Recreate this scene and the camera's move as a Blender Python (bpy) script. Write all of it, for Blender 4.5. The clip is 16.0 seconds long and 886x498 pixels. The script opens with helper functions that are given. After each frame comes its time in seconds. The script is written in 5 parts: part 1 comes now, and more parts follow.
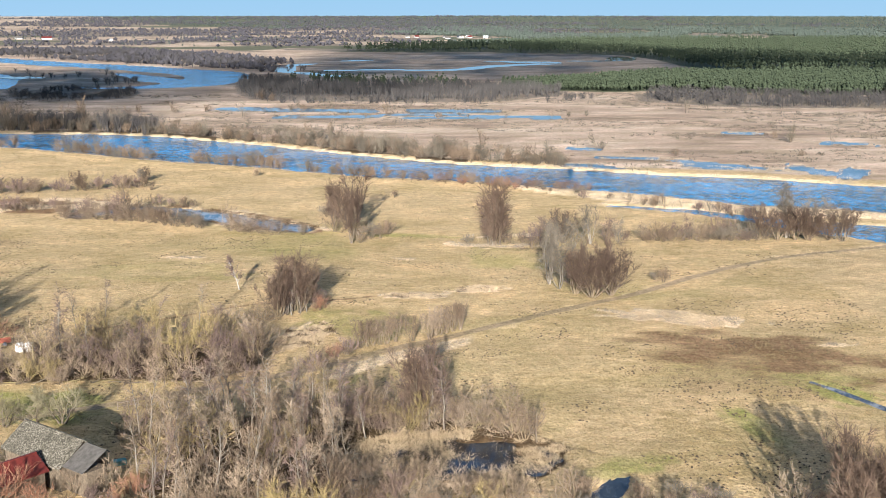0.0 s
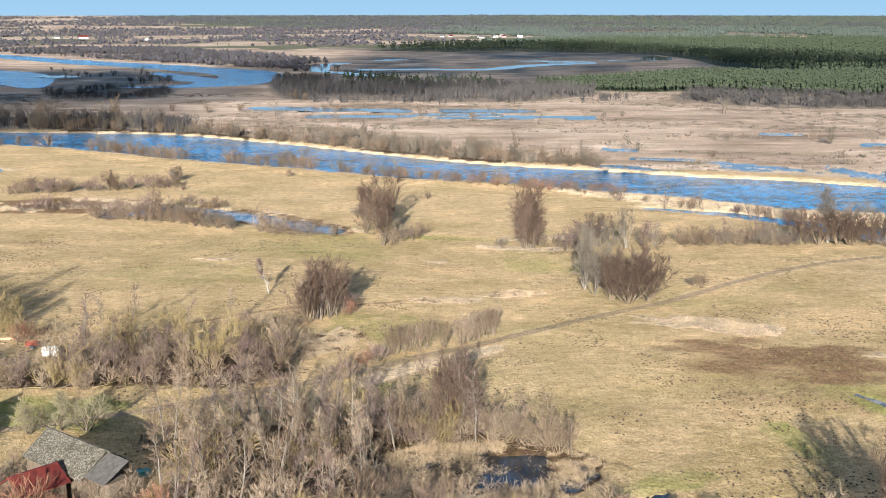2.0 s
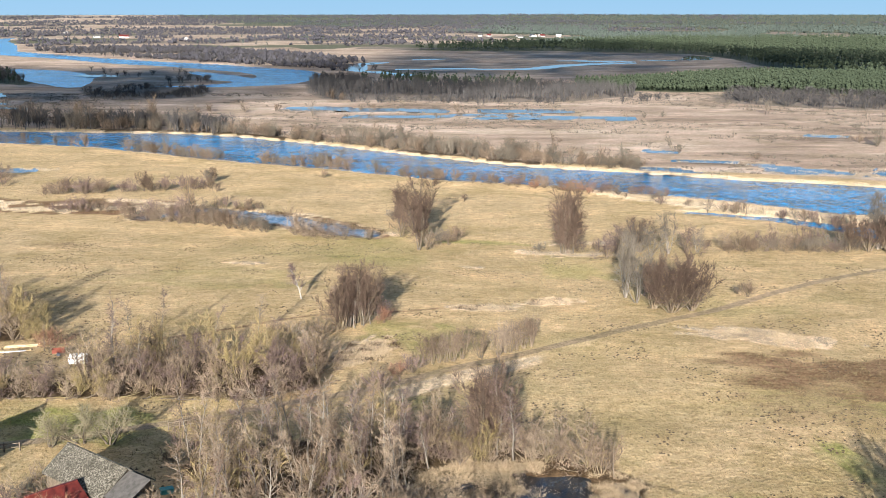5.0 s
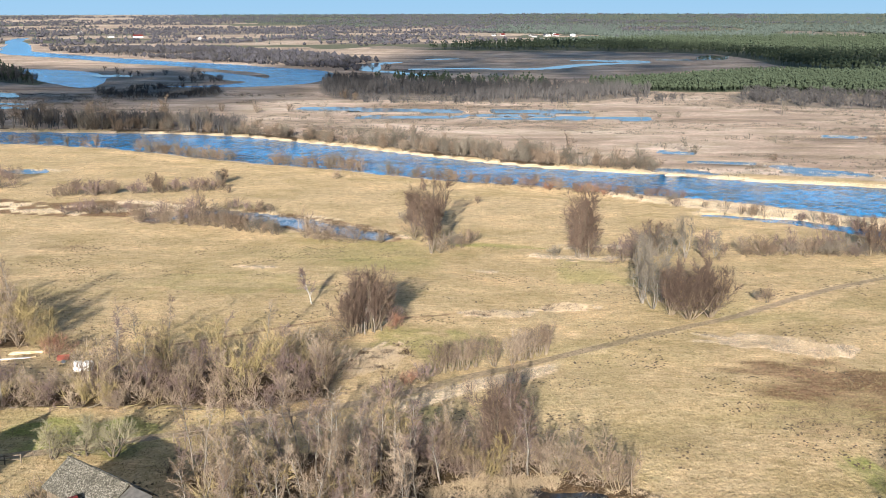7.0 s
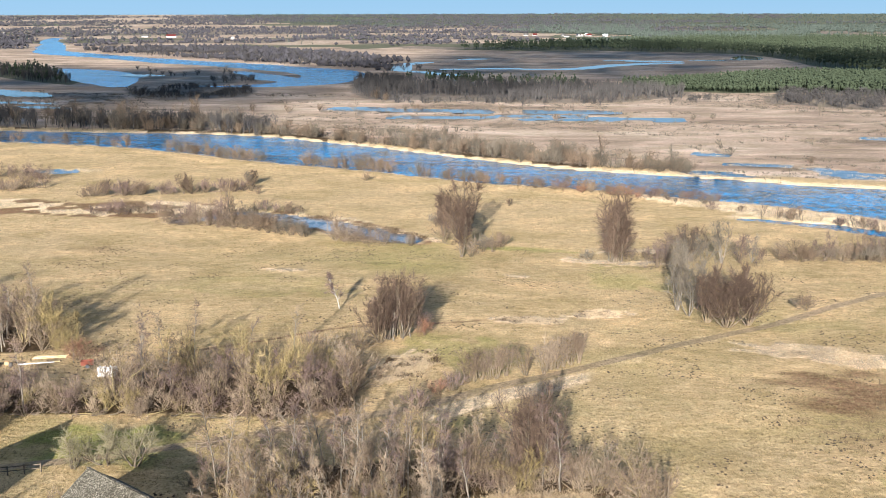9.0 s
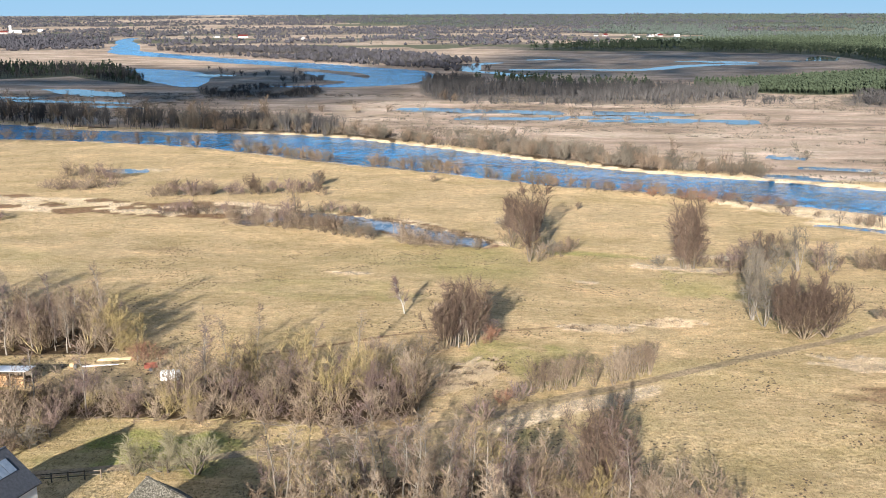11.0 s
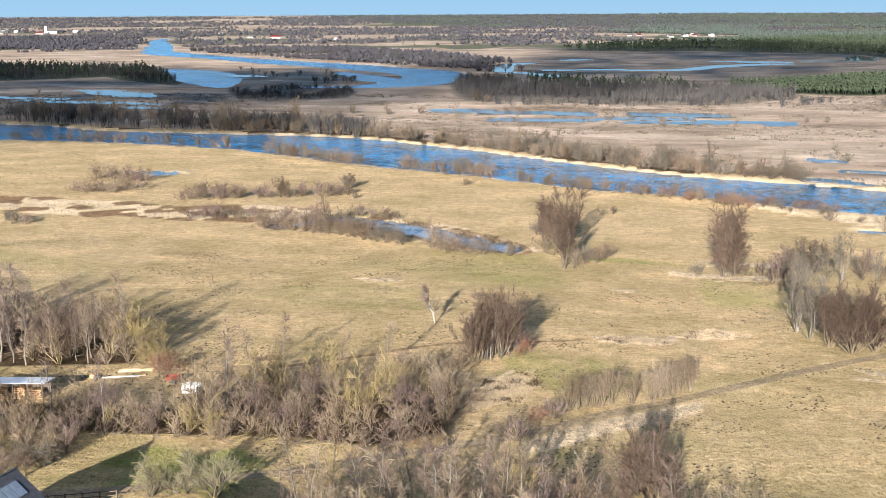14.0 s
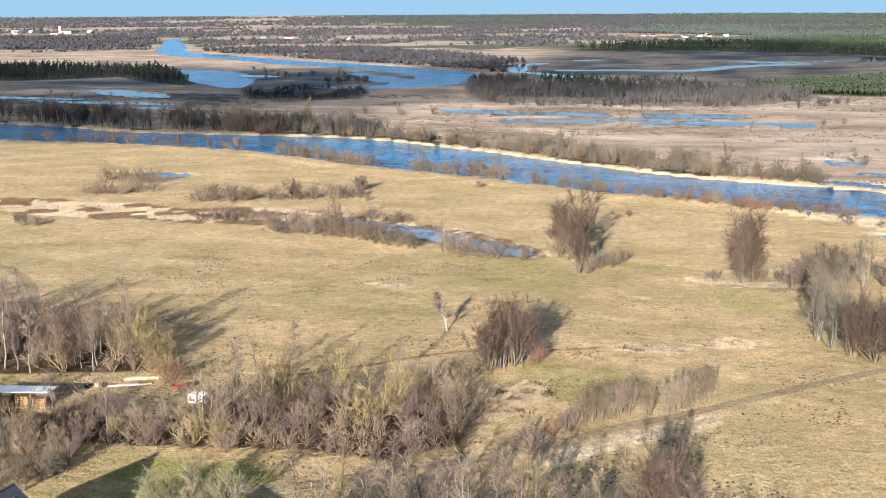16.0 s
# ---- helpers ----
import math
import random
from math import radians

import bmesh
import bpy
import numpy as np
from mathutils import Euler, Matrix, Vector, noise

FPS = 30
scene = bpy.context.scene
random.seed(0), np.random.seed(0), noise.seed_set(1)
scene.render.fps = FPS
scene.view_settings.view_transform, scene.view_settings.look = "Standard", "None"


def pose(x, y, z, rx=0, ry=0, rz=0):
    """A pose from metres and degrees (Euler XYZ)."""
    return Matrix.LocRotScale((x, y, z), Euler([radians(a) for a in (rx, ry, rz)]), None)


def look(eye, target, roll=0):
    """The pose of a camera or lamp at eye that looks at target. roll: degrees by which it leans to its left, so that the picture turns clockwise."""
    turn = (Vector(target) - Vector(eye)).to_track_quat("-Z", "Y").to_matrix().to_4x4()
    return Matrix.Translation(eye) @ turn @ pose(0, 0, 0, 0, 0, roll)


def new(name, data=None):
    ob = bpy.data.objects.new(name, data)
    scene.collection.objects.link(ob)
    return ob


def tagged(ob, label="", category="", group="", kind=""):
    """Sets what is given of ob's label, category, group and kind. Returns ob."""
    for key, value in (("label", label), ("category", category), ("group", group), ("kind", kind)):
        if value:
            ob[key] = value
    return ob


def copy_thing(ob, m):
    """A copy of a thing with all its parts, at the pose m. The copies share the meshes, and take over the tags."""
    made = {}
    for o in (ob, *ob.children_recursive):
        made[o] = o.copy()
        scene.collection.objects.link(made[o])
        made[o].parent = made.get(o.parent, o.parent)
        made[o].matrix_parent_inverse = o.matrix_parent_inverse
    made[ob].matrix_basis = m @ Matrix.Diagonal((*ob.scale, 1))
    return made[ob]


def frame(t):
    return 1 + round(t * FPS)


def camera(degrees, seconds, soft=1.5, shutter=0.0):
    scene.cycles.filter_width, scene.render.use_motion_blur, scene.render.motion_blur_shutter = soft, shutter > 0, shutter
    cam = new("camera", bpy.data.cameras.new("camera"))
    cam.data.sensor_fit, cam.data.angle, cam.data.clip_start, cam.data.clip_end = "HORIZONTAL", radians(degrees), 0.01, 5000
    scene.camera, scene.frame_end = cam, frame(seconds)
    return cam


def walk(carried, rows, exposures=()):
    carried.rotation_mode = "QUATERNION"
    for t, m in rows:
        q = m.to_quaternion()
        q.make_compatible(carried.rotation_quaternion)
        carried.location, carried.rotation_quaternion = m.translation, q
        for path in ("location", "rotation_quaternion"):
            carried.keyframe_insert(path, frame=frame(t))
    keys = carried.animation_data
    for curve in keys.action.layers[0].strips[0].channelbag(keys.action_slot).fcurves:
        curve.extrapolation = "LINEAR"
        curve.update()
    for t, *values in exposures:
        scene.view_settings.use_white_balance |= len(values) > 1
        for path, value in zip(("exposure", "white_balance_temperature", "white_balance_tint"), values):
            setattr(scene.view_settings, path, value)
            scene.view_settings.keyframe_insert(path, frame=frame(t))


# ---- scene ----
cam = camera(42.0, 16.0, soft=0.75)
PATH = [
    (0, (1.17, -16.538, 54.514), (1.165, -14.579, 54.108), -0.0),
    (0.5, (1.116, -15.515, 54.467), (1.097, -13.557, 54.061), -0.0),
    (1, (1.169, -14.424, 54.484), (1.137, -12.466, 54.077), -0.1),
    (1.5, (1.191, -13.408, 54.526), (1.144, -11.451, 54.118), -0.1),
    (2, (1.162, -12.346, 54.497), (1.1, -10.389, 54.09), -0.0),
    (2.5, (1.191, -11.301, 54.477), (1.112, -9.344, 54.069), -0.0),
    (3, (1.156, -10.319, 54.492), (1.062, -8.363, 54.084), -0.0),
    (3.5, (1.103, -9.273, 54.479), (0.994, -7.318, 54.071), -0.0),
    (4, (1.056, -8.326, 54.471), (0.94, -6.371, 54.063), -0.0),
    (6.5, (0.842, -3.136, 54.48), (0.699, -1.183, 54.071), -0.1),
    (7, (0.791, -2.135, 54.524), (0.642, -0.183, 54.115), -0.1),
    (7.5, (0.702, -1.009, 54.49), (0.548, 0.942, 54.081), -0.1),
    (8, (0.682, -0.108, 54.554), (0.52, 1.843, 54.145), -0.1),
    (8.5, (0.548, 0.948, 54.552), (0.371, 2.897, 54.144), -0.1),
    (9, (0.514, 1.947, 54.479), (0.312, 3.894, 54.07), -0.1),
    (11.5, (-0.089, 6.756, 54.542), (-0.422, 8.685, 54.133), -0.2),
    (12, (-0.225, 7.836, 54.52), (-0.566, 9.764, 54.11), -0.2),
    (12.5, (-0.417, 8.94, 54.457), (-0.767, 10.866, 54.048), -0.2),
    (13, (-0.695, 10.015, 54.468), (-1.052, 11.94, 54.06), -0.2),
    (13.5, (-0.854, 11.068, 54.489), (-1.221, 12.991, 54.08), -0.2),
    (14, (-1.033, 12.145, 54.499), (-1.404, 14.067, 54.091), -0.3),
    (14.5, (-1.191, 13.116, 54.504), (-1.565, 15.038, 54.095), -0.3),
    (15, (-1.296, 14.12, 54.526), (-1.675, 16.041, 54.118), -0.3),
    (15.5, (-1.497, 15.004, 54.628), (-1.882, 16.924, 54.219), -0.3),
    (16, (-1.708, 16.034, 54.631), (-2.101, 17.952, 54.223), -0.3),
]
walk(cam, [(t, look(eye, target, roll)) for t, eye, target, roll in PATH], [(0.0, 1.82, 5780, 10), (16.0, 1.80, 5780, 10)])

# ---- light ----
SUN_ELEV, SUN_TURN = radians(15.5), radians(180.0)
world = bpy.data.worlds.new("sky")
scene.world = world
world.use_nodes = True
wn = world.node_tree.nodes
sky = wn.new("ShaderNodeTexSky")
sky.sky_type, sky.sun_disc = "NISHITA", False
sky.sun_elevation, sky.sun_rotation = SUN_ELEV, SUN_TURN
sky.altitude, sky.air_density, sky.dust_density, sky.ozone_density = 100, 0.9, 0.0, 1.5
world.node_tree.links.new(sky.outputs["Color"], wn["Background"].inputs["Color"])
wn["Background"].inputs["Strength"].default_value = 0.042
sun = new("sun", bpy.data.lights.new("sun", "SUN"))
sun.data.energy, sun.data.angle, sun.data.color = 4.9, radians(0.5), (1.0, 0.9, 0.76)
sun.matrix_world = look((-80, -2000, 2000 * math.tan(SUN_ELEV)), (0, 0, 0))


# ---- materials ----
class Mat:
    """A node material under construction."""

    def __init__(self, name, rough=0.9, spec=0.2):
        self.m = bpy.data.materials.new(name)
        self.m.use_nodes = True
        self.nt = self.m.node_tree
        self.b = self.nt.nodes["Principled BSDF"]
        self.b.inputs["Roughness"].default_value = rough
        self.b.inputs["Specular IOR Level"].default_value = spec

    def n(self, kind, **kw):
        node = self.nt.nodes.new(kind)
        for k, v in kw.items():
            node.inputs[k.replace("_", " ")].default_value = v
        return node

    def link(self, a, b):
        self.nt.links.new(a, b)

    def pos(self):
        return self.n("ShaderNodeNewGeometry").outputs["Position"]

    def noise(self, scale, detail=4.0, stretch=None, rough=0.55, dist=0.0):
        t = self.n("ShaderNodeTexNoise", Scale=scale, Detail=detail, Roughness=rough, Distortion=dist)
        src = self.pos()
        if stretch:
            mp = self.n("ShaderNodeMapping", Scale=stretch)
            self.link(src, mp.inputs["Vector"])
            src = mp.outputs["Vector"]
        self.link(src, t.inputs["Vector"])
        return t.outputs["Fac"]

    def ramp(self, fac, stops):
        r = self.n("ShaderNodeValToRGB")
        el = r.color_ramp.elements
        while len(el) < len(stops):
            el.new(0.5)
        for e, (p, c) in zip(el, stops):
            e.position = p
            e.color = (*c, 1) if len(c) == 3 else c
        self.link(fac, r.inputs["Fac"])
        return r.outputs["Color"]

    def mix(self, fac, a, b, mode="MIX"):
        x = self.nt.nodes.new("ShaderNodeMix")
        x.data_type, x.blend_type = "RGBA", mode
        for sock, v in ((x.inputs[0], fac), (x.inputs[6], a), (x.inputs[7], b)):
            if isinstance(v, (int, float)):
                sock.default_value = v
            elif isinstance(v, tuple):
                sock.default_value = (*v, 1)
            else:
                self.link(v, sock)
        return x.outputs[2]

    def math(self, op, a, b=0.0, c=0.0, clamp=False):
        x = self.n("ShaderNodeMath")
        x.operation, x.use_clamp = op, clamp
        for sock, v in zip(x.inputs, (a, b, c)):
            if isinstance(v, (int, float)):
                sock.default_value = v
            else:
                self.link(v, sock)
        return x.outputs[0]

    def attr(self, name):
        a = self.nt.nodes.new("ShaderNodeAttribute")
        a.attribute_name = name
        return a.outputs["Fac"]

    def soft(self, value, noise, amount, lo, hi):
        """Mask 0..1: value roughened by a noise, ramped from lo to hi."""
        v = self.math("MULTIPLY_ADD", self.math("SUBTRACT", noise, 0.5), amount, value)
        mr = self.n("ShaderNodeMapRange", From_Min=lo, From_Max=hi)
        mr.interpolation_type = "SMOOTHSTEP"
        self.link(v, mr.inputs["Value"])
        return mr.outputs["Result"]

    def random(self):
        return self.n("ShaderNodeObjectInfo").outputs["Random"]

    def island(self):
        return self.n("ShaderNodeNewGeometry").outputs["Random Per Island"]

    def bump(self, height, strength, distance):
        b = self.n("ShaderNodeBump", Strength=strength, Distance=distance)
        self.link(height, b.inputs["Height"])
        self.link(b.outputs["Normal"], self.b.inputs["Normal"])

    def done(self, colour):
        if isinstance(colour, tuple):
            self.b.inputs["Base Color"].default_value = (*colour, 1)
        else:
            self.link(colour, self.b.inputs["Base Color"])
        return self.m


def ground_material():
    k = Mat("meadow_ground", 0.95, 0.1)
    big, mid, fine = k.noise(0.012, 5), k.noise(0.09, 6), k.noise(0.9, 8, rough=0.7)
    streak = k.noise(0.35, 6, (1.0, 2.4, 1.0), 0.65, 0.6)
    col = k.ramp(streak, [(0.25, (0.315, 0.232, 0.126)), (0.42, (0.435, 0.329, 0.194)), (0.58, (0.52, 0.398, 0.246)), (0.8, (0.635, 0.50, 0.335))])
    green = k.ramp(fine, [(0.3, (0.155, 0.178, 0.048)), (0.7, (0.355, 0.355, 0.125))])
    col = k.mix(k.soft(k.attr("green"), mid, 0.9, 0.15, 0.95), col, green)
    dry = k.ramp(streak, [(0.25, (0.33, 0.245, 0.145)), (0.75, (0.56, 0.445, 0.285))])
    col = k.mix(k.math("MULTIPLY", k.soft(big, mid, 0.6, 0.42, 0.62), 0.85), col, dry)
    brown = k.ramp(fine, [(0.3, (0.11, 0.068, 0.042)), (0.7, (0.29, 0.185, 0.118))])
    col = k.mix(k.soft(k.attr("brown"), streak, 1.1, 0.25, 0.9), col, brown)
    litter = k.ramp(fine, [(0.25, (0.020, 0.014, 0.009)), (0.5, (0.066, 0.045, 0.026)), (0.75, (0.150, 0.108, 0.063))])
    col = k.mix(k.soft(k.attr("litter"), mid, 0.8, 0.25, 0.75), col, litter)
    reed = k.ramp(k.noise(1.2, 7, (1.0, 1.6, 1.0), 0.75), [(0.28, (0.25, 0.172, 0.105)), (0.44, (0.64, 0.505, 0.352)), (0.66, (0.82, 0.68, 0.52))])
    col = k.mix(k.soft(k.attr("reed"), k.noise(0.25, 5), 0.9, 0.3, 0.75), col, reed)
    earth = k.ramp(fine, [(0.3, (0.235, 0.182, 0.126)), (0.7, (0.40, 0.318, 0.228))])
    col = k.mix(k.soft(k.attr("track"), mid, 0.4, 0.2, 0.6), col, earth)
    far = k.ramp(k.noise(0.02, 8, (0.55, 1.5, 1.0), 0.66, 0.5), [(0.32, (0.205, 0.155, 0.128)), (0.46, (0.385, 0.300, 0.248)), (0.56, (0.49, 0.392, 0.332)), (0.7, (0.64, 0.535, 0.468))])
    col = k.mix(k.soft(k.attr("marsh"), mid, 0.3, 0.3, 0.8), col, far)
    col = k.mix(k.soft(k.attr("woods"), mid, 0.4, 0.3, 0.7), col, k.ramp(fine, [(0.3, (0.16, 0.135, 0.12)), (0.7, (0.29, 0.245, 0.215))]))
    col = k.mix(k.soft(k.attr("pines"), mid, 0.4, 0.3, 0.7), col, k.ramp(fine, [(0.3, (0.09, 0.10, 0.07)), (0.7, (0.17, 0.17, 0.12))]))
    speck = k.noise(3.0, 6, (1.0, 0.6, 1.0), 0.75)
    col = k.mix(1.0, col, k.ramp(speck, [(0.34, (0.52, 0.49, 0.41)), (0.45, (0.88, 0.87, 0.82)), (0.55, (1.05, 1.04, 1.0)), (0.68, (1.30, 1.27, 1.18))]), "MULTIPLY")
    clump = k.noise(0.55, 5, (1.0, 0.7, 1.0), 0.7)
    col = k.mix(1.0, col, k.ramp(clump, [(0.32, (0.80, 0.80, 0.70)), (0.47, (1.0, 0.98, 0.93)), (0.66, (1.18, 1.13, 1.07))]), "MULTIPLY")
    patch = k.noise(0.05, 5, (1.0, 1.4, 1.0), 0.62, 0.4)
    col = k.mix(1.0, col, k.ramp(patch, [(0.34, (0.80, 0.80, 0.70)), (0.5, (1.0, 0.99, 0.96)), (0.66, (1.24, 1.18, 1.15))]), "MULTIPLY")
    tuft = k.noise(2.2, 3, (1.0, 0.7, 1.0))
    col = k.mix(k.math("MULTIPLY", k.soft(tuft, fine, 0.4, 0.6, 0.68), 0.5), col, (0.075, 0.055, 0.026))
    k.bump(k.math("ADD", fine, k.math("MULTIPLY", tuft, 1.5)), 0.6, 0.25)
    return k.done(col)


def water_material(name, tint, rough, wave):
    k = Mat(name, rough, 0.5)
    k.b.inputs["IOR"].default_value = 1.33
    chop = k.noise(0.55, 7, (0.7, 0.45, 1.0), 0.78, 0.5)
    h = k.math("ADD", chop, k.math("MULTIPLY", k.noise(0.05, 3), 2.0))
    k.bump(h, 1.0, wave)
    # Dark and bright streaks paint ripple glints and troughs into the base colour.
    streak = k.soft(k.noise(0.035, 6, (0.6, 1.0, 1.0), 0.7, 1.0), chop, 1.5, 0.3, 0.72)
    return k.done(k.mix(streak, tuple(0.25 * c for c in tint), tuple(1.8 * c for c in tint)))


def bark_material(name, dark, light, moss=0.0):
    k = Mat(name, 0.9, 0.15)
    col = k.ramp(k.noise(3.0, 5, (1.0, 1.0, 0.4)), [(0.3, dark), (0.7, light)])
    col = k.mix(k.math("MULTIPLY", k.random(), 0.35), col, tuple(0.5 * c for c in dark))
    if moss:
        col = k.mix(k.math("MULTIPLY", k.soft(k.noise(0.7, 4), k.noise(4.0, 3), 0.3, 0.42, 0.6), moss), col, (0.225, 0.176, 0.062))
    return k.done(col)


def twig_material(name, dark, light):
    k = Mat(name, 0.85, 0.15)
    col = k.mix(k.random(), dark, light)
    col = k.mix(k.math("MULTIPLY", k.island(), 0.6), col, tuple(min(1, 1.45 * c) for c in light))
    return k.done(col)


def plain_material(name, a, b, scale=2.0, rough=0.8):
    k = Mat(name, rough, 0.25)
    return k.done(k.ramp(k.noise(scale, 6), [(0.3, a), (0.7, b)]))


GROUND = ground_material()
# Water's own blue deepened to paint in part of the reflected sky.
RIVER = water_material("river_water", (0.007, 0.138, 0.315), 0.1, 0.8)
POOL = water_material("pool_water", (0.15, 0.15, 0.155), 0.05, 0.02)
# Brighter blue tint paints the low sky's reflection on the far bend.
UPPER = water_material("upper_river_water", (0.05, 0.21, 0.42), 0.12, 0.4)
MARSH = water_material("marsh_water", (0.022, 0.026, 0.03), 0.05, 0.02)
BARK_GREY = bark_material("grey_bark", (0.058, 0.046, 0.036), (0.150, 0.121, 0.094), 0.15)
BARK_BROWN = bark_material("brown_bark", (0.075, 0.056, 0.040), (0.235, 0.180, 0.128), 0.2)
BARK_MOSS = bark_material("lichen_bark", (0.105, 0.083, 0.044), (0.300, 0.240, 0.130), 0.5)
BARK_PALE = bark_material("pale_bark", (0.090, 0.076, 0.060), (0.245, 0.212, 0.172))
BARK_WHITE = bark_material("white_bark", (0.2, 0.18, 0.15), (0.5, 0.46, 0.4))
TWIG_BROWN = twig_material("brown_twigs", (0.034, 0.023, 0.016), (0.150, 0.108, 0.073))
TWIG_PURPLE = twig_material("purple_twigs", (0.036, 0.024, 0.022), (0.128, 0.089, 0.075))
TWIG_DARK = twig_material("dark_brown_twigs", (0.034, 0.022, 0.016), (0.088, 0.060, 0.043))
TWIG_YELLOW = twig_material("yellow_twigs", (0.084, 0.062, 0.028), (0.232, 0.176, 0.078))
TWIG_OLIVE = twig_material("olive_twigs", (0.085, 0.074, 0.043), (0.180, 0.156, 0.094))
TWIG_GREY = twig_material("grey_twigs", (0.045, 0.038, 0.029), (0.118, 0.099, 0.075))
TWIG_RED = twig_material("russet_twigs", (0.085, 0.043, 0.028), (0.205, 0.108, 0.067))
STRAW = twig_material("straw", (0.115, 0.091, 0.064), (0.225, 0.183, 0.135))
TWIG_WARM = twig_material("warm_twigs", (0.055, 0.039, 0.027), (0.235, 0.178, 0.124))
SEDGE = twig_material("sedge", (0.034, 0.023, 0.013), (0.095, 0.066, 0.036))
PINE = twig_material("pine_needles", (0.017, 0.025, 0.016), (0.033, 0.042, 0.024))
# Paler and bluer than PINE: distance haze put into the needle colour.
HAZED_PINE = twig_material("hazed_pine_needles", (0.027, 0.036, 0.031), (0.047, 0.057, 0.047))
# Bare-wood grey with a slight blue of distance haze mixed in.
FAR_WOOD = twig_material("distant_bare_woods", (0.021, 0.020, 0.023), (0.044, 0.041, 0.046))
# Blue of far haze put into the colour of the horizon's trees.
HORIZON_HAZED = twig_material("haze_blue_needles", (0.014, 0.022, 0.027), (0.026, 0.038, 0.044))
BARE_WOOD = twig_material("bare_woods", (0.026, 0.024, 0.024), (0.060, 0.055, 0.052))
SOIL = plain_material("dark_soil", (0.035, 0.025, 0.015), (0.09, 0.06, 0.035))
PALE_REED = twig_material("bleached_reed", (0.190, 0.138, 0.080), (0.350, 0.268, 0.170))
GRASS = twig_material("dry_grass", (0.066, 0.051, 0.023), (0.215, 0.166, 0.083))


def cloud_material():
    """White cloud that lets part of the light seep through."""
    k = Mat("cloud_white", 1.0, 0.0)
    seep = k.nt.nodes.new("ShaderNodeBsdfTranslucent")
    seep.inputs["Color"].default_value = (0.8, 0.82, 0.86, 1)
    both = k.nt.nodes.new("ShaderNodeMixShader")
    both.inputs[0].default_value = 0.5
    clear_gap = k.nt.nodes.new("ShaderNodeBsdfTransparent")
    thin = k.nt.nodes.new("ShaderNodeMixShader")
    thin.inputs[0].default_value = 0.82
    k.b.inputs["Base Color"].default_value = (0.85, 0.85, 0.85, 1)
    k.link(k.b.outputs[0], both.inputs[1])
    k.link(seep.outputs[0], both.inputs[2])
    k.link(both.outputs[0], thin.inputs[1])
    k.link(clear_gap.outputs[0], thin.inputs[2])
    k.link(thin.outputs[0], k.nt.nodes["Material Output"].inputs["Surface"])
    return k.m


CLOUD = cloud_material()


# ---- the low sky beyond the horizon ----
def build_backdrop():
    k = Mat("horizon_sky", 1.0, 0.0)
    sep = k.n("ShaderNodeSeparateXYZ")
    k.link(k.pos(), sep.inputs["Vector"])
    up = k.math("DIVIDE", sep.outputs["Z"], 900.0, clamp=True)
    col = k.ramp(up, [(0.0, (0.128, 0.185, 0.222)), (0.06, (0.115, 0.178, 0.224)), (0.4, (0.092, 0.172, 0.232)), (1.0, (0.034, 0.130, 0.235))])
    k.b.inputs["Base Color"].default_value = (0, 0, 0, 1)
    k.link(col, k.b.inputs["Emission Color"])
    k.b.inputs["Emission Strength"].default_value = 1.0
    a = np.radians(np.linspace(-60, 50, 56))
    v = np.vstack([np.c_[4965 * np.sin(a), 4965 * np.cos(a), np.full(56, z)] for z in (-60.0, 900.0)])
    i = np.arange(55)
    me = bpy.data.meshes.new("backdrop")
    me.from_pydata(v.tolist(), [], np.stack([i, i + 1, i + 57, i + 56], 1).tolist())
    me.materials.append(k.m)
    tagged(new("backdrop", me), "pale blue sky low over the horizon", "sky", kind="structure")


build_backdrop()


# ---- the lie of the land ----
def spline(points, step):
    """A Catmull-Rom line through the control points, as an array."""
    p = np.array(points, float)
    p = np.vstack([2 * p[0] - p[1], p, 2 * p[-1] - p[-2]])
    out = []
    for a, b, c, d in zip(p, p[1:], p[2:], p[3:]):
        n = max(2, int(np.linalg.norm((c - b)[:2]) / step))
        t = np.linspace(0, 1, n, endpoint=False)[:, None]
        out.append(0.5 * (2 * b + (c - a) * t + (2 * a - 5 * b + 4 * c - d) * t**2 + (3 * b - a - 3 * c + d) * t**3))
    out.append(p[-2][None])
    return np.vstack(out)


def hash_noise(x, y, size, seed=0):
    """Smooth value noise, -1 to 1, with cells of the given size."""
    u, v = np.asarray(x, float) / size, np.asarray(y, float) / size
    i, j = np.floor(u), np.floor(v)
    f, g = u - i, v - j
    f, g = f * f * (3 - 2 * f), g * g * (3 - 2 * g)

    def h(a, b):
        s = np.sin(a * 127.1 + b * 311.7 + seed * 74.7) * 43758.5453
        return (s - np.floor(s)) * 2 - 1

    return (h(i, j) * (1 - f) + h(i + 1, j) * f) * (1 - g) + (h(i, j + 1) * (1 - f) + h(i + 1, j + 1) * f) * g


def step01(v, lo, hi):
    t = np.clip((v - lo) / (hi - lo), 0, 1)
    return t * t * (3 - 2 * t)


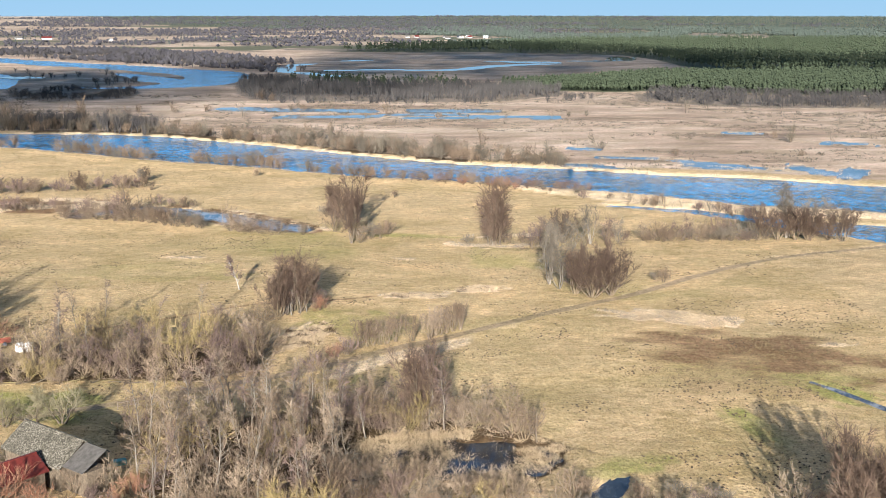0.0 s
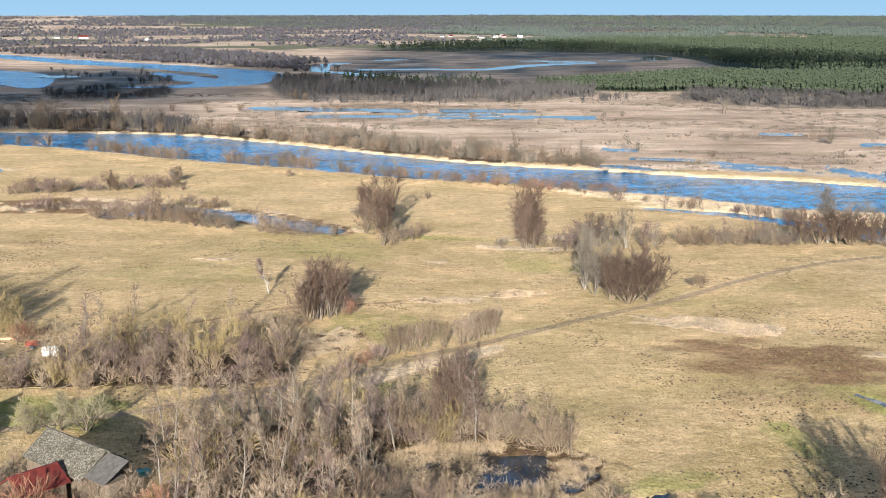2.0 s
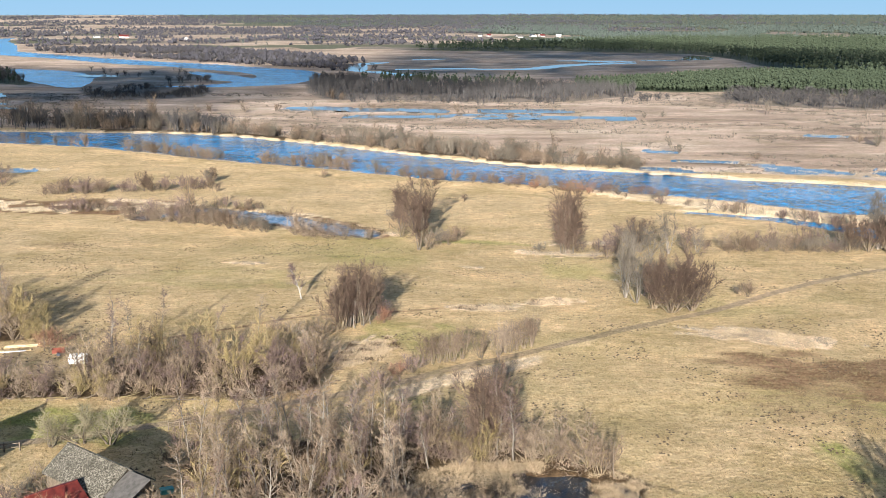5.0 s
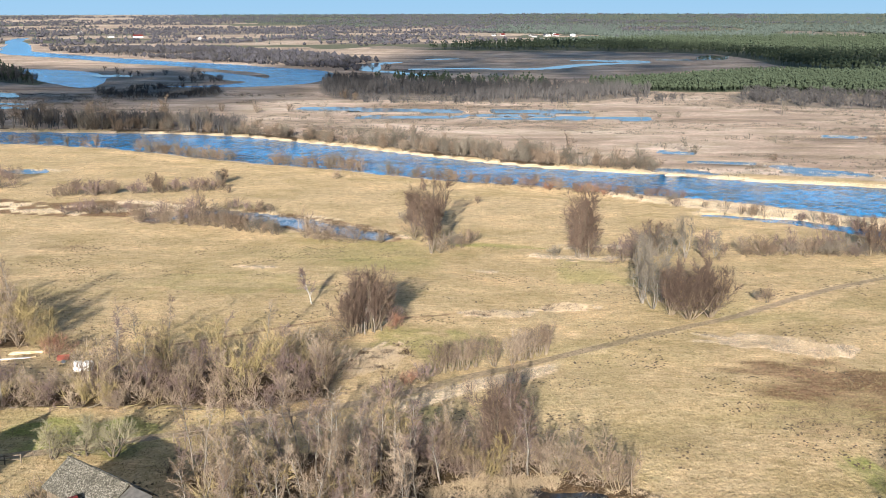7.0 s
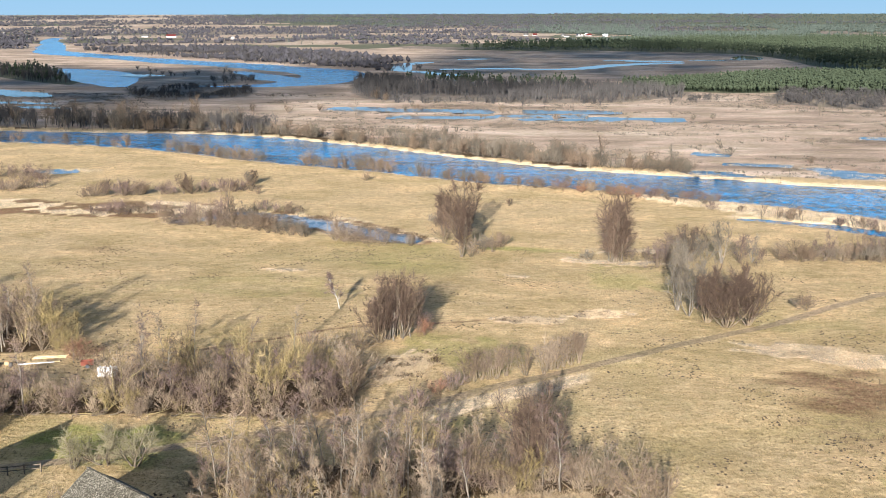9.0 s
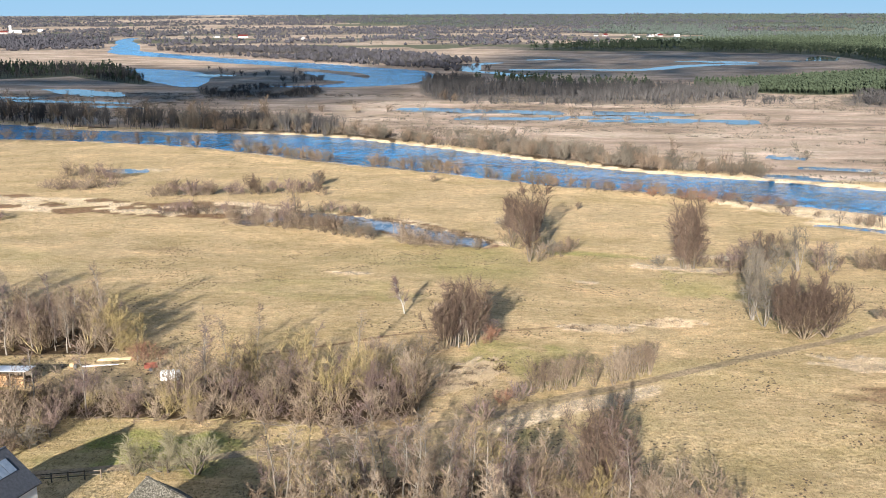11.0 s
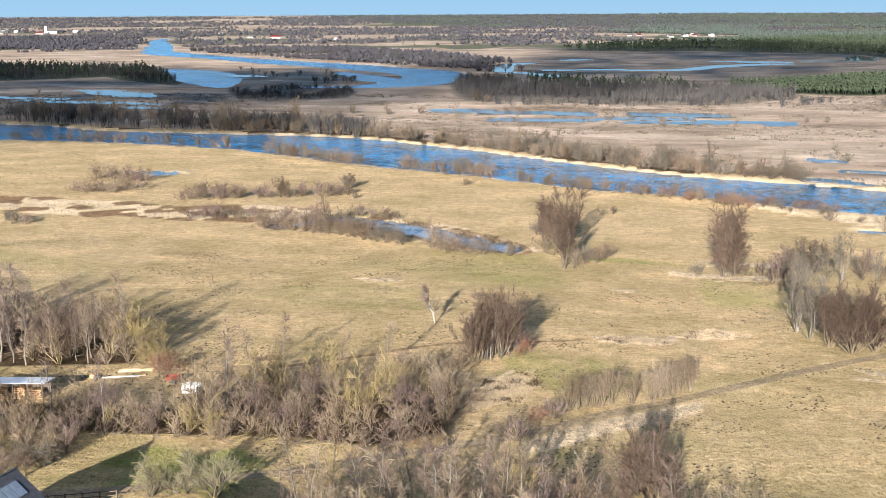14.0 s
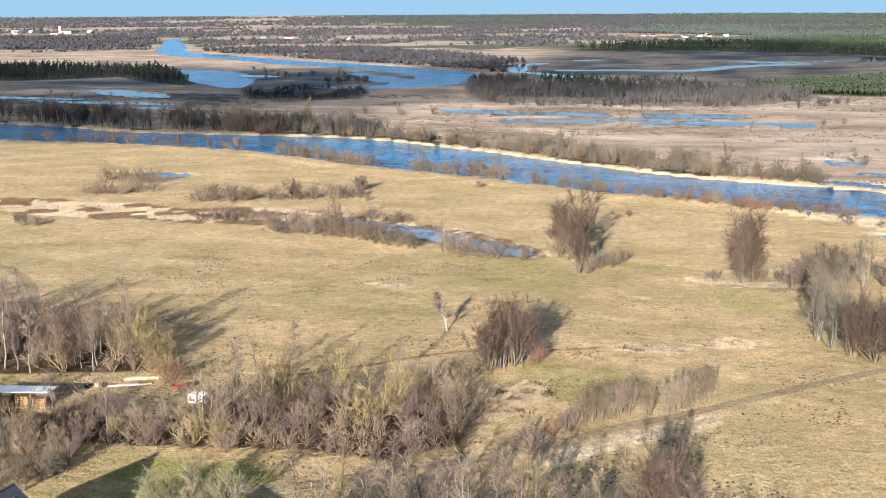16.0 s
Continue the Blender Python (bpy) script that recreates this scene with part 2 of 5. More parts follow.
def band(x, y, line, wobble=0.0, size=5.0):
    """Signed distance into a band (x, y, half width): positive inside."""
    x, y = np.asarray(x, float), np.asarray(y, float)
    best = np.full(x.shape, -1e9)
    lo, hi = line[:, :2].min(0) - 120, line[:, :2].max(0) + 120
    near = (x > lo[0]) & (x < hi[0]) & (y > lo[1]) & (y < hi[1])
    xs, ys = x[near], y[near]
    b = np.full(xs.shape, -1e9)
    for p, q in zip(line, line[1:]):
        d = q[:2] - p[:2]
        t = np.clip(((xs - p[0]) * d[0] + (ys - p[1]) * d[1]) / max(d @ d, 1e-9), 0, 1)
        b = np.maximum(b, p[2] + (q[2] - p[2]) * t - np.hypot(xs - p[0] - t * d[0], ys - p[1] - t * d[1]))
    if wobble:
        b = b + wobble * hash_noise(xs, ys, size, 3)
    best[near] = b
    return best


def blob(x, y, cx, cy, rx, ry, turn=0.0, wobble=0.25):
    """Signed distance (roughly, metres) into a ragged ellipse."""
    c, s = math.cos(radians(turn)), math.sin(radians(turn))
    dx, dy = np.asarray(x, float) - cx, np.asarray(y, float) - cy
    u, v = (dx * c + dy * s) / rx, (-dx * s + dy * c) / ry
    r = 1 - np.hypot(u, v) + wobble * hash_noise(u * 2.3 + cx, v * 1.7 + cy, 0.6, 5) + 0.5 * wobble * hash_noise(u + cx, v + cy, 0.21, 8)
    return r * min(rx, ry)


def inside(x, y, poly):
    """Signed distance into a polygon."""
    x, y = np.asarray(x, float), np.asarray(y, float)
    odd, dist = np.zeros(x.shape, bool), np.full(x.shape, 1e9)
    pts = np.array(poly, float)
    for p, q in zip(pts, np.roll(pts, -1, 0)):
        d = q - p
        t = np.clip(((x - p[0]) * d[0] + (y - p[1]) * d[1]) / (d @ d), 0, 1)
        dist = np.minimum(dist, np.hypot(x - p[0] - t * d[0], y - p[1] - t * d[1]))
        cross = (p[1] > y) != (q[1] > y)
        at = p[0] + (y - p[1]) * d[0] / np.where(d[1] == 0, 1e-9, d[1])
        odd ^= cross & (x < at)
    return np.where(odd, dist, -dist)


NORTH_BANK = spline([(-900, 560), (-600, 552), (-330, 531), (-257, 507), (-200, 502), (-153, 499), (-120, 487), (-86, 465), (-50, 438), (-18, 413), (13, 395), (39, 386), (68, 373), (105, 361), (140, 343), (220, 300), (420, 200), (900, -50)], 4)
SOUTH_BANK = spline([(-900, 478), (-600, 472), (-330, 468), (-289, 466), (-236, 463), (-179, 450), (-152, 437), (-107, 409), (-71, 392), (-50, 380), (-19, 363), (7, 356), (21, 348), (46, 336), (62, 327), (77, 317), (89, 308), (103, 304), (122, 296), (200, 250), (400, 150), (880, -110)], 4)
INLET = spline([(48, 308, 1.2), (60, 303, 2.0), (71, 297.5, 2.6), (82, 288, 3.2), (94, 277, 6.5), (105, 270, 9), (125, 256, 12), (170, 232, 13), (260, 190, 13)], 3)
UPPER_RIVER = spline([(-960, 2150, 12), (-885, 1945, 13), (-800, 1770, 17), (-688, 1515, 20), (-645, 1440, 24), (-600, 1382, 27), (-508, 1296, 22), (-410, 1195, 28), (-350, 1150, 30), (-300, 1105, 28), (-252, 1055, 29), (-212, 1010, 32), (-190, 952, 28), (-187, 905, 27), (-188, 858, 27), (-222, 818, 15), (-262, 815, 9), (-290, 822, 4)], 12)
RIVER_BAY = spline([(-205, 888, 20), (-228, 908, 17), (-252, 958, 13), (-288, 1012, 5)], 10)
SIDE_POOL = spline([(-456, 1034, 12), (-416, 988, 27), (-374, 925, 29), (-348, 870, 22), (-326, 825, 10), (-314, 802, 5)], 10)
OXBOW = spline([(-98, 291, 3.0), (-88, 302, 3.5), (-80, 301, 4.0), (-68, 294, 5.0), (-57, 286, 5.5), (-46, 278, 5.5), (-37, 273, 4.0)], 3)
SWALE = spline([(-260, 318, 9), (-200, 313, 11), (-160, 309, 12), (-133, 304, 11), (-107, 306, 12), (-88, 303, 10), (-68, 296, 9), (-50, 284, 9), (-34, 272, 7)], 4)
DITCH = spline([(52.5, 138, 0.2), (54.5, 134.5, 0.35), (57, 129, 0.4), (60, 123, 0.45), (66, 114, 0.5)], 2)
TRACK = spline([(135, 268), (105, 250), (76, 233.5), (53, 213.5), (35, 193.5), (22.3, 182.3), (7.8, 168.6), (-7, 155.3), (-18.5, 144), (-31.8, 135.6), (-39.5, 130.3), (-48, 125.2), (-60, 119), (-80, 112)], 3)
PATH_NORTH = spline([(6, 199.5), (-9, 194), (-23, 188.5), (-33, 186.5), (-39, 182), (-46, 175.5), (-52, 171.5), (-57, 168)], 3)
TRACK_LEFT = spline([(-165, 238), (-150, 237), (-143, 234.5), (-134, 227), (-127.5, 219), (-118, 205)], 3)
FAR_CHANNEL = spline([(-140, 1185, 8), (-160, 1135, 11), (-150, 1080, 10), (-143, 1030, 8), (-120, 1006, 9), (-88, 956, 8)], 10)
FAR_STREAM = spline([(-104, 1056, 5), (-56, 1068, 6), (-14, 1057, 8), (14, 1072, 9), (42, 1128, 10), (72, 1165, 12), (112, 1190, 9)], 10)
# Pools on the flood meadows: x, y, half length, half width, turn.
POOLS = [(-75, 628, 44, 10, -8), (3, 623, 26, 8, 0), (-62, 586, 30, 6, 0), (20, 584, 38, 5, 3), (-10, 600, 22, 3, 0), (45, 575, 14, 3, 0), (-110, 640, 16, 5, 0), (56, 446, 8, 3, -10), (52, 392, 11, 4, -25),
         (70, 416, 9, 2, -10), (100, 396, 19, 3.2, -38), (94, 391, 9, 3.0, -35), (128, 382, 4.0, 13, 15), (140, 374, 4, 14, -25), (132, 504, 9, 3, 0), (168, 463, 13, 3.5, -20),
         (190, 455, 10, 3, -10), (86, 1230, 40, 16, -20), (201, 1318, 15, 62, -8), (-98, 1265, 18, 9, 40), (150, 1255, 30, 6, 10), (-346, 940, 16, 10, -30),
         (-360, 735, 42, 14, -38), (-350, 662, 48, 7, -8), (-410, 690, 40, 6, -10), (-292, 628, 20, 5, -15), (-170, 378, 7, 3, 5), (-520, 655, 60, 8, 5)]
MARSH_POND = (2.5, 107.5, 10.5, 8.5, 20)
THICKET = [(-97, 139), (-75, 136), (-57, 137.5), (-46, 139.5), (-34, 138.5), (-26, 144.5), (-26.5, 152), (-28, 164), (-36, 161), (-46, 158), (-57, 154), (-61, 147), (-92, 146)]
LEFT_WOOD = [(-150, 175), (-130, 186), (-110, 189), (-95, 187), (-84, 179), (-76, 169), (-80, 165.5), (-96, 161), (-140, 163)]
SOUTH_WOOD = [(-36, 117), (-28, 122), (-18, 125), (-10, 124), (-2, 124), (6, 119.5), (12.5, 115.5), (12, 112.5), (3, 117), (-6, 115), (-9, 104), (-9, 86), (-27, 86), (-31, 98), (-30, 106), (-36, 112)]


def river_depth(x, y):
    n, s = np.interp(x, NORTH_BANK[:, 0], NORTH_BANK[:, 1]), np.interp(x, SOUTH_BANK[:, 0], SOUTH_BANK[:, 1])
    return np.minimum(y - s, n - y) * 0.92 + 0.9 * hash_noise(x, y, 7, 1) + 0.5 * hash_noise(x, y, 2.5, 2)


def upper_depth(x, y):
    """Metres into the far bend of the river, its bay and its side pool."""
    return np.maximum(np.maximum(band(x, y, UPPER_RIVER, 4, 40), band(x, y, RIVER_BAY, 4, 25)), band(x, y, SIDE_POOL, 4, 30))


def water_depth(x, y):
    """Metres into the nearest water on the plain: positive inside."""
    d = np.maximum(river_depth(x, y), band(x, y, INLET, 0.7, 4))
    d = np.maximum(d, upper_depth(x, y))
    d = np.maximum(d, band(x, y, OXBOW, 1.6, 4))
    d = np.maximum(d, np.maximum(band(x, y, FAR_CHANNEL, 4, 25), band(x, y, FAR_STREAM, 4, 25)))
    for p in POOLS:
        d = np.maximum(d, blob(x, y, *p[:5], 0.35))
    return d


def pond_depth(x, y):
    return np.maximum(blob(x, y, *MARSH_POND, 0.55) - 1.7 + 2.8 * hash_noise(x, y, 3.0, 12), np.maximum(band(x, y, DITCH, 0.3, 2), blob(x, y, 18.4, 98.0, 1.3, 4.2, -28, 0.2)))


def lay(x, y):
    """The height of the plain without its waters."""
    x, y = np.asarray(x, float), np.asarray(y, float)
    d = np.hypot(x, y)
    z = np.clip((265 - y) * 0.028, 0, 4.6) + 30 * np.clip((d - 2600) / 2300, 0, 1) ** 1.6
    return z + 0.35 * hash_noise(x, y, 40, 4) + 0.12 * hash_noise(x, y, 9, 6)


def height(x, y):
    x, y = np.asarray(x, float), np.asarray(y, float)
    z = lay(x, y)
    w = water_depth(x, y)
    z = np.where(y > 200, z * (1 - step01(w, -30, -3)) + 0.02 * step01(w, -30, -3), z)
    z = z - 1.3 * step01(w, -1.2, 1.6)
    z = z - 0.24 * step01(pond_depth(x, y), -1.2, 0.7)
    bank = np.clip(1 - np.abs(w + 6) / 6, 0, 1) * (river_depth(x, y) > -14)
    return z + 0.5 * bank


def ground_z(x, y):
    return float(height(np.array([float(x)]), np.array([float(y)]))[0])


PINE_EAST = [(40, 812), (62, 790), (84, 778), (119, 766), (154, 789), (195, 762), (243, 736), (296, 745), (420, 705), (700, 690), (800, 960), (600, 960), (369, 945), (300, 935), (238, 930), (172, 945), (93, 852)]
PINE_NORTH = [(-148, 1545), (-65, 1522), (46, 1520), (153, 1480), (218, 1410), (236, 1300), (236, 1150), (252, 1010), (300, 945), (369, 950), (600, 962), (800, 960), (1000, 1300), (1300, 1700), (1500, 2100), (900, 2100), (200, 2000), (60, 1800), (-90, 1640)]
PINE_LEFT = [(-760, 930), (-524, 858), (-489, 884), (-461, 915), (-400, 850), (-358, 818), (-372, 880), (-420, 950), (-470, 1020), (-560, 1035), (-760, 1040)]
BELT = [(-160, 905), (-150, 830), (-135, 755), (-119, 708), (-79, 696), (-29, 688), (30, 690), (70, 735), (81, 770), (45, 805), (0, 812), (-60, 815), (-105, 830), (-135, 900)]
EDGE = [(120, 690), (170, 648), (250, 640), (420, 640), (420, 700), (260, 725), (150, 772), (125, 740)]
LOW_BELT = [(-300, 775), (-262, 700), (-239, 683), (-199, 712), (-205, 765), (-223, 797), (-275, 802)]


def wide_forest(x, y):
    """Metres into the broad pine forest that covers the north-eastern plain, less its clearings."""
    d = x - np.interp(y, [1600, 2050, 2350, 2600, 3100, 3600, 4900], [-40, 110, 150, -120, -330, -900, -1500]) + 60 * hash_noise(x, y, 160, 81)
    for cx, cy, rx, ry in [(350, 2860, 150, 330), (600, 2430, 110, 300), (24, 2200, 135, 160), (-260, 3050, 200, 260)]:
        d = np.minimum(d, -blob(x, y, cx, cy, rx, ry, 0, 0.3))
    return d


def patchwork(x, y, seed, level):
    return hash_noise(x * 0.5, y, 190, seed) + 0.5 * hash_noise(x, y, 70, seed + 1) - level


def cover(x, y):
    """What grows or lies on the ground at each spot, each from 0 to 1."""
    w, rv = water_depth(x, y), river_depth(x, y)
    reed = step01(w, -5.5, -2.0) * (y > 200) * np.where(rv > -9, 1.0, 0.55)
    swale = step01(band(x, y, SWALE, 3.5, 9), -1, 3)
    tone = hash_noise(x * 0.4, y, 5, 22) + 0.6 * hash_noise(x * 0.6, y, 2.2, 23)
    reed = np.maximum(reed, swale * step01(tone, 0.1, -0.25) * 0.95)
    strip = (y < np.interp(x, SOUTH_BANK[:, 0], SOUTH_BANK[:, 1])) & (y > np.interp(x, [20, 55, 85, 115, 200], [340, 309, 293, 284, 240])) & (x > 22)
    reed = np.maximum(reed, strip * 0.95)
    for p in [(-4.8, 193.5, 7.0, 3.0, 5), (7.2, 199, 6.0, 2.8, 10), (40, 176, 12, 5.2, -20), (-8, 231, 4, 1.2, -25), (-56, 232, 5, 1.6, -5), (17, 262, 9, 3, 0), (62, 157, 3.5, 1.2, 0), (13, 248, 12, 4, -10)]:
        reed = np.maximum(reed, step01(blob(x, y, *p, 0.45), -0.6, 0.9))
    side = np.interp(x, TRACK[::-1, 0], TRACK[::-1, 1]) - y
    reed = np.maximum(reed, 0.9 * step01(side, 1.5, 3) * (1 - step01(side, 6, 11)) * step01(x, -20, -14) * (1 - step01(x, 2, 10)))
    verge = -band(x, y, np.c_[TRACK, np.zeros(len(TRACK))])
    reed = np.maximum(reed, 0.42 * step01(3.4 + 1.5 * hash_noise(x, y, 6, 27) - verge, 0, 2) * step01(x, -16, 5))
    reed = np.maximum(reed, 0.85 * step01(blob(x, y, -23, 163, 3.2, 9, -15, 0.3), -1, 0.8))
    core = np.zeros_like(x)
    for p in [(-4.8, 193.2, 4.6, 1.2, 5), (7.4, 198.8, 3.8, 1.0, 10), (-23.5, 163, 2.0, 6.5, -15)]:
        core = np.maximum(core, step01(blob(x, y, *p, 0.6), -0.5, 0.3) * (hash_noise(x, y, 1.7, 24) > 0.05))
    reed = reed * (1 - 0.9 * core)
    rim = blob(x, y, *MARSH_POND, 0.3)
    reed = reed * (1 - step01(rim, -1.0, 0.5))
    litter = np.maximum(step01(inside(x, y, THICKET), -2, 2), np.maximum(step01(inside(x, y, LEFT_WOOD), -2, 2), step01(inside(x, y, SOUTH_WOOD), -2, 2)))
    litter = np.maximum(litter, 0.8 * step01(river_depth(x, y + 0), -60, -8) * (y > np.interp(x, NORTH_BANK[:, 0], NORTH_BANK[:, 1])) * (hash_noise(x, y, 18, 31) > -0.2) * (x < 55))
    litter = np.maximum(litter, 0.95 * step01(blob(x, y, *MARSH_POND, 0.3), -3.5, -0.5))
    green = 0.16 + 0.38 * hash_noise(x, y, 34, 41) + 0.18 * hash_noise(x, y, 12, 42)
    green = green - 0.3 * step01(y, 255, 320)
    for p, g in [((-14, 172, 9, 12, 20), 0.6), ((40, 119, 2.6, 10, 12), 1.0), ((55, 133, 5, 7, 25), 0.95), ((22, 106, 6, 4, 20), 0.9), ((14, 118, 3, 8, -20), 0.7), ((52, 140, 10, 5, -20), 0.7),
                 ((-8, 262, 14, 4, -12), 0.8), ((15, 232, 10, 14, 10), 0.65), ((-52, 127, 12, 7, 0), 0.9), ((-14, 139, 6, 2.5, -20), 1.0), ((-60, 215, 22, 12, 0), 0.55)]:
        green = np.maximum(green, g * step01(blob(x, y, *p, 0.35), -2, 2.5))
    brown = np.maximum(step01(blob(x, y, 50, 152, 20, 13, -15, 0.5), -5, 6) * 0.8, 0.45 * step01(blob(x, y, 44, 140, 14, 11, 10, 0.4), -4, 4))
    brown = np.maximum(brown, swale * step01(tone, -0.25, 0.1))
    brown = np.maximum(brown, core)
    litter = np.maximum(litter, 0.6 * core)
    brown = np.maximum(brown, 0.5 * step01(blob(x, y, -106, 252, 9, 4, 0, 0.4), -1, 2))

    def ruts(line, half, wide):
        c = -band(x, y, np.c_[line, np.zeros(len(line))])
        return np.maximum(1.2 - np.abs(c - half) / wide, 0.6 * (c < half)) * (c < half + 1.2 * wide)
    track = np.maximum(ruts(TRACK, 0.7, 0.4), ruts(TRACK_LEFT, 0.8, 0.45))
    path = -band(x, y, np.c_[PATH_NORTH, np.zeros(len(PATH_NORTH))])
    brown = np.maximum(brown, 0.75 * step01(1.1 - path, 0, 0.7) * step01(-2 - x, 0, 14))
    marsh = step01(y, np.interp(x, NORTH_BANK[:, 0], NORTH_BANK[:, 1]) + 2, np.interp(x, NORTH_BANK[:, 0], NORTH_BANK[:, 1]) + 25)
    far = step01(y, 1350, 1600)
    woods = np.maximum(far * 0.8 * step01(patchwork(x, y, 61, -0.38), -0.05, 0.1), step01(inside(x, y, BELT), -10, 5))
    for poly in (LOW_BELT, EDGE):
        woods = np.maximum(woods, step01(inside(x, y, poly), -8, 5))
    pines = far * step01(patchwork(x, y, 71, 0.5 - 0.95 * step01(x, -300, 700)), -0.05, 0.1)
    pines = np.maximum(pines * (x < 500), step01(wide_forest(x, y), -8, 8) * (y > 1650))
    for poly in (PINE_EAST, PINE_NORTH, PINE_LEFT):
        pines = np.maximum(pines, step01(inside(x, y, poly), -8, 5))
    return dict(reed=reed, litter=litter, green=green, brown=brown, track=track, marsh=marsh, woods=woods, pines=pines)


# ---- mesh helpers ----
def mesh_from(name, verts, faces, material, smooth=False):
    verts, faces = np.asarray(verts, np.float32), np.asarray(faces, np.int32)
    me = bpy.data.meshes.new(name)
    n, k = faces.shape
    me.vertices.add(len(verts))
    me.vertices.foreach_set("co", verts.ravel())
    me.loops.add(n * k)
    me.loops.foreach_set("vertex_index", faces.ravel())
    me.polygons.add(n)
    me.polygons.foreach_set("loop_start", np.arange(0, n * k, k, dtype=np.int32))
    me.polygons.foreach_set("use_smooth", np.full(n, smooth))
    me.update(calc_edges=True)
    me.materials.append(material)
    return me


def part_mesh(name, me, parent, label=""):
    ob = new(name, me)
    ob.parent = parent
    if label:
        ob["label"] = label
    return ob


class Heap:
    """Triangles gathered for one mesh."""

    def __init__(self):
        self.v, self.f, self.n = [], [], 0

    def add(self, v, f):
        self.v.append(np.asarray(v, float))
        self.f.append(np.asarray(f, int) + self.n)
        self.n += len(v)

    def mesh(self, name, material, smooth=False):
        return mesh_from(name, np.vstack(self.v), np.vstack(self.f), material, smooth)


# ---- ground ----
def build_ground():
    lin = np.r_[np.arange(0.0112, 0.085, 0.00042), np.arange(0.085, 0.60, 0.00145)][::-1]
    dist = np.r_[0.01, 15, 30, 50, 65, 54.5 / np.tan(lin)]
    dist = np.minimum(dist, 4950)
    az = np.radians(np.r_[np.arange(-37, 25, 0.12), np.arange(26, 322, 4.0)])
    d, a = np.meshgrid(dist, az, indexing="ij")
    x, y = (d * np.sin(a)).ravel(), (d * np.cos(a)).ravel()
    z = height(x, y)
    rows, cols = len(dist), len(az)
    i, j = np.meshgrid(np.arange(rows - 1), np.arange(cols), indexing="ij")
    k = (j + 1) % cols
    faces = np.stack([i * cols + j, i * cols + k, (i + 1) * cols + k, (i + 1) * cols + j], -1).reshape(-1, 4)
    me = mesh_from("ground", np.stack([x, y, z], 1), faces, GROUND, True)
    for name, v in cover(x, y).items():
        at = me.attributes.new(name, "FLOAT", "POINT")
        at.data.foreach_set("value", np.clip(v, 0, 1).astype(np.float32))
    return tagged(new("ground", me), "flat winter flood meadow of straw-coloured grass and reed", "ground", kind="structure")


build_ground()


def water_sheet(name, x0, x1, y0, y1, cell, depth, level, material, label):
    """A level sheet over the cells where depth says that there is water, with a margin that runs under the banks."""
    xs, ys = np.arange(x0, x1 + cell, cell), np.arange(y0, y1 + cell, cell)
    x, y = np.meshgrid(xs, ys, indexing="ij")
    wet = depth(x.ravel(), y.ravel()).reshape(x.shape) > -max(1.2, cell)
    cellwet = wet[:-1, :-1] | wet[1:, :-1] | wet[:-1, 1:] | wet[1:, 1:]
    i, j = np.nonzero(cellwet)
    n = len(ys)
    quads = np.stack([i * n + j, (i + 1) * n + j, (i + 1) * n + j + 1, i * n + j + 1], 1)
    used, flat = np.unique(quads, return_inverse=True)
    verts = np.stack([x.ravel()[used], y.ravel()[used], np.full(len(used), level) if level is not None else lay(x.ravel()[used], y.ravel()[used]) - 0.12], 1)
    return tagged(new(name, mesh_from(name, verts, flat.reshape(-1, 4), material)), label, "water", kind="structure")


def pools_depth(x, y):
    d = np.maximum(band(x, y, FAR_CHANNEL, 4, 25), band(x, y, FAR_STREAM, 4, 25))
    for p in POOLS:
        d = np.maximum(d, blob(x, y, *p[:5], 0.35))
    return d


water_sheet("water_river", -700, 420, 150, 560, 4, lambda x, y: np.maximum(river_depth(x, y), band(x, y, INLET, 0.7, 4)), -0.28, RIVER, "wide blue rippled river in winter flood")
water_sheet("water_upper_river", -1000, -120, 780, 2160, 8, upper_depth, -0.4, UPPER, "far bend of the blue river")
water_sheet("water_pools", -580, 240, 360, 1380, 3, pools_depth, -0.10, POOL, "shallow flood pools lying in the marsh")
water_sheet("water_oxbow", -104, -30, 264, 312, 1.5, lambda x, y: band(x, y, OXBOW, 1.6, 4), -0.15, POOL, "narrow old river arm between shrubs and reed")
water_sheet("water_marsh_pond", -12, 30, 86, 128, 0.75, pond_depth, None, MARSH, "dark marsh pond among reeds and scrub")
water_sheet("water_ditch", 48, 70, 108, 142, 0.5, pond_depth, None, POOL, "narrow straight ditch of water in the grass")


# ---- trees and shrubs ----
def frame_of(d):
    d = d / np.linalg.norm(d)
    a = np.cross(d, (0.0, 0.0, 1.0)) if abs(d[2]) < 0.95 else np.cross(d, (1.0, 0.0, 0.0))
    a /= np.linalg.norm(a)
    return d, a, np.cross(d, a)


def tube(heap, pts, radii, sides):
    """A tapered limb along the points, pointed at its end."""
    rings = []
    n = len(pts)
    for i, p in enumerate(pts[:-1]):
        d, a, b = frame_of(pts[min(i + 1, n - 1)] - pts[max(i - 1, 0)])
        w = np.linspace(0, 2 * math.pi, sides, endpoint=False)[:, None]
        rings.append(p + radii[i] * (np.cos(w) * a + np.sin(w) * b))
    v = np.vstack(rings + [pts[-1][None]])
    f = []
    for i in range(n - 2):
        for s in range(sides):
            t = (s + 1) % sides
            q = (i * sides + s, i * sides + t, (i + 1) * sides + t, (i + 1) * sides + s)
            f += [(q[0], q[1], q[2]), (q[0], q[2], q[3])]
    tip, base = len(v) - 1, (n - 2) * sides
    f += [(base + s, base + (s + 1) % sides, tip) for s in range(sides)]
    heap.add(v, f)


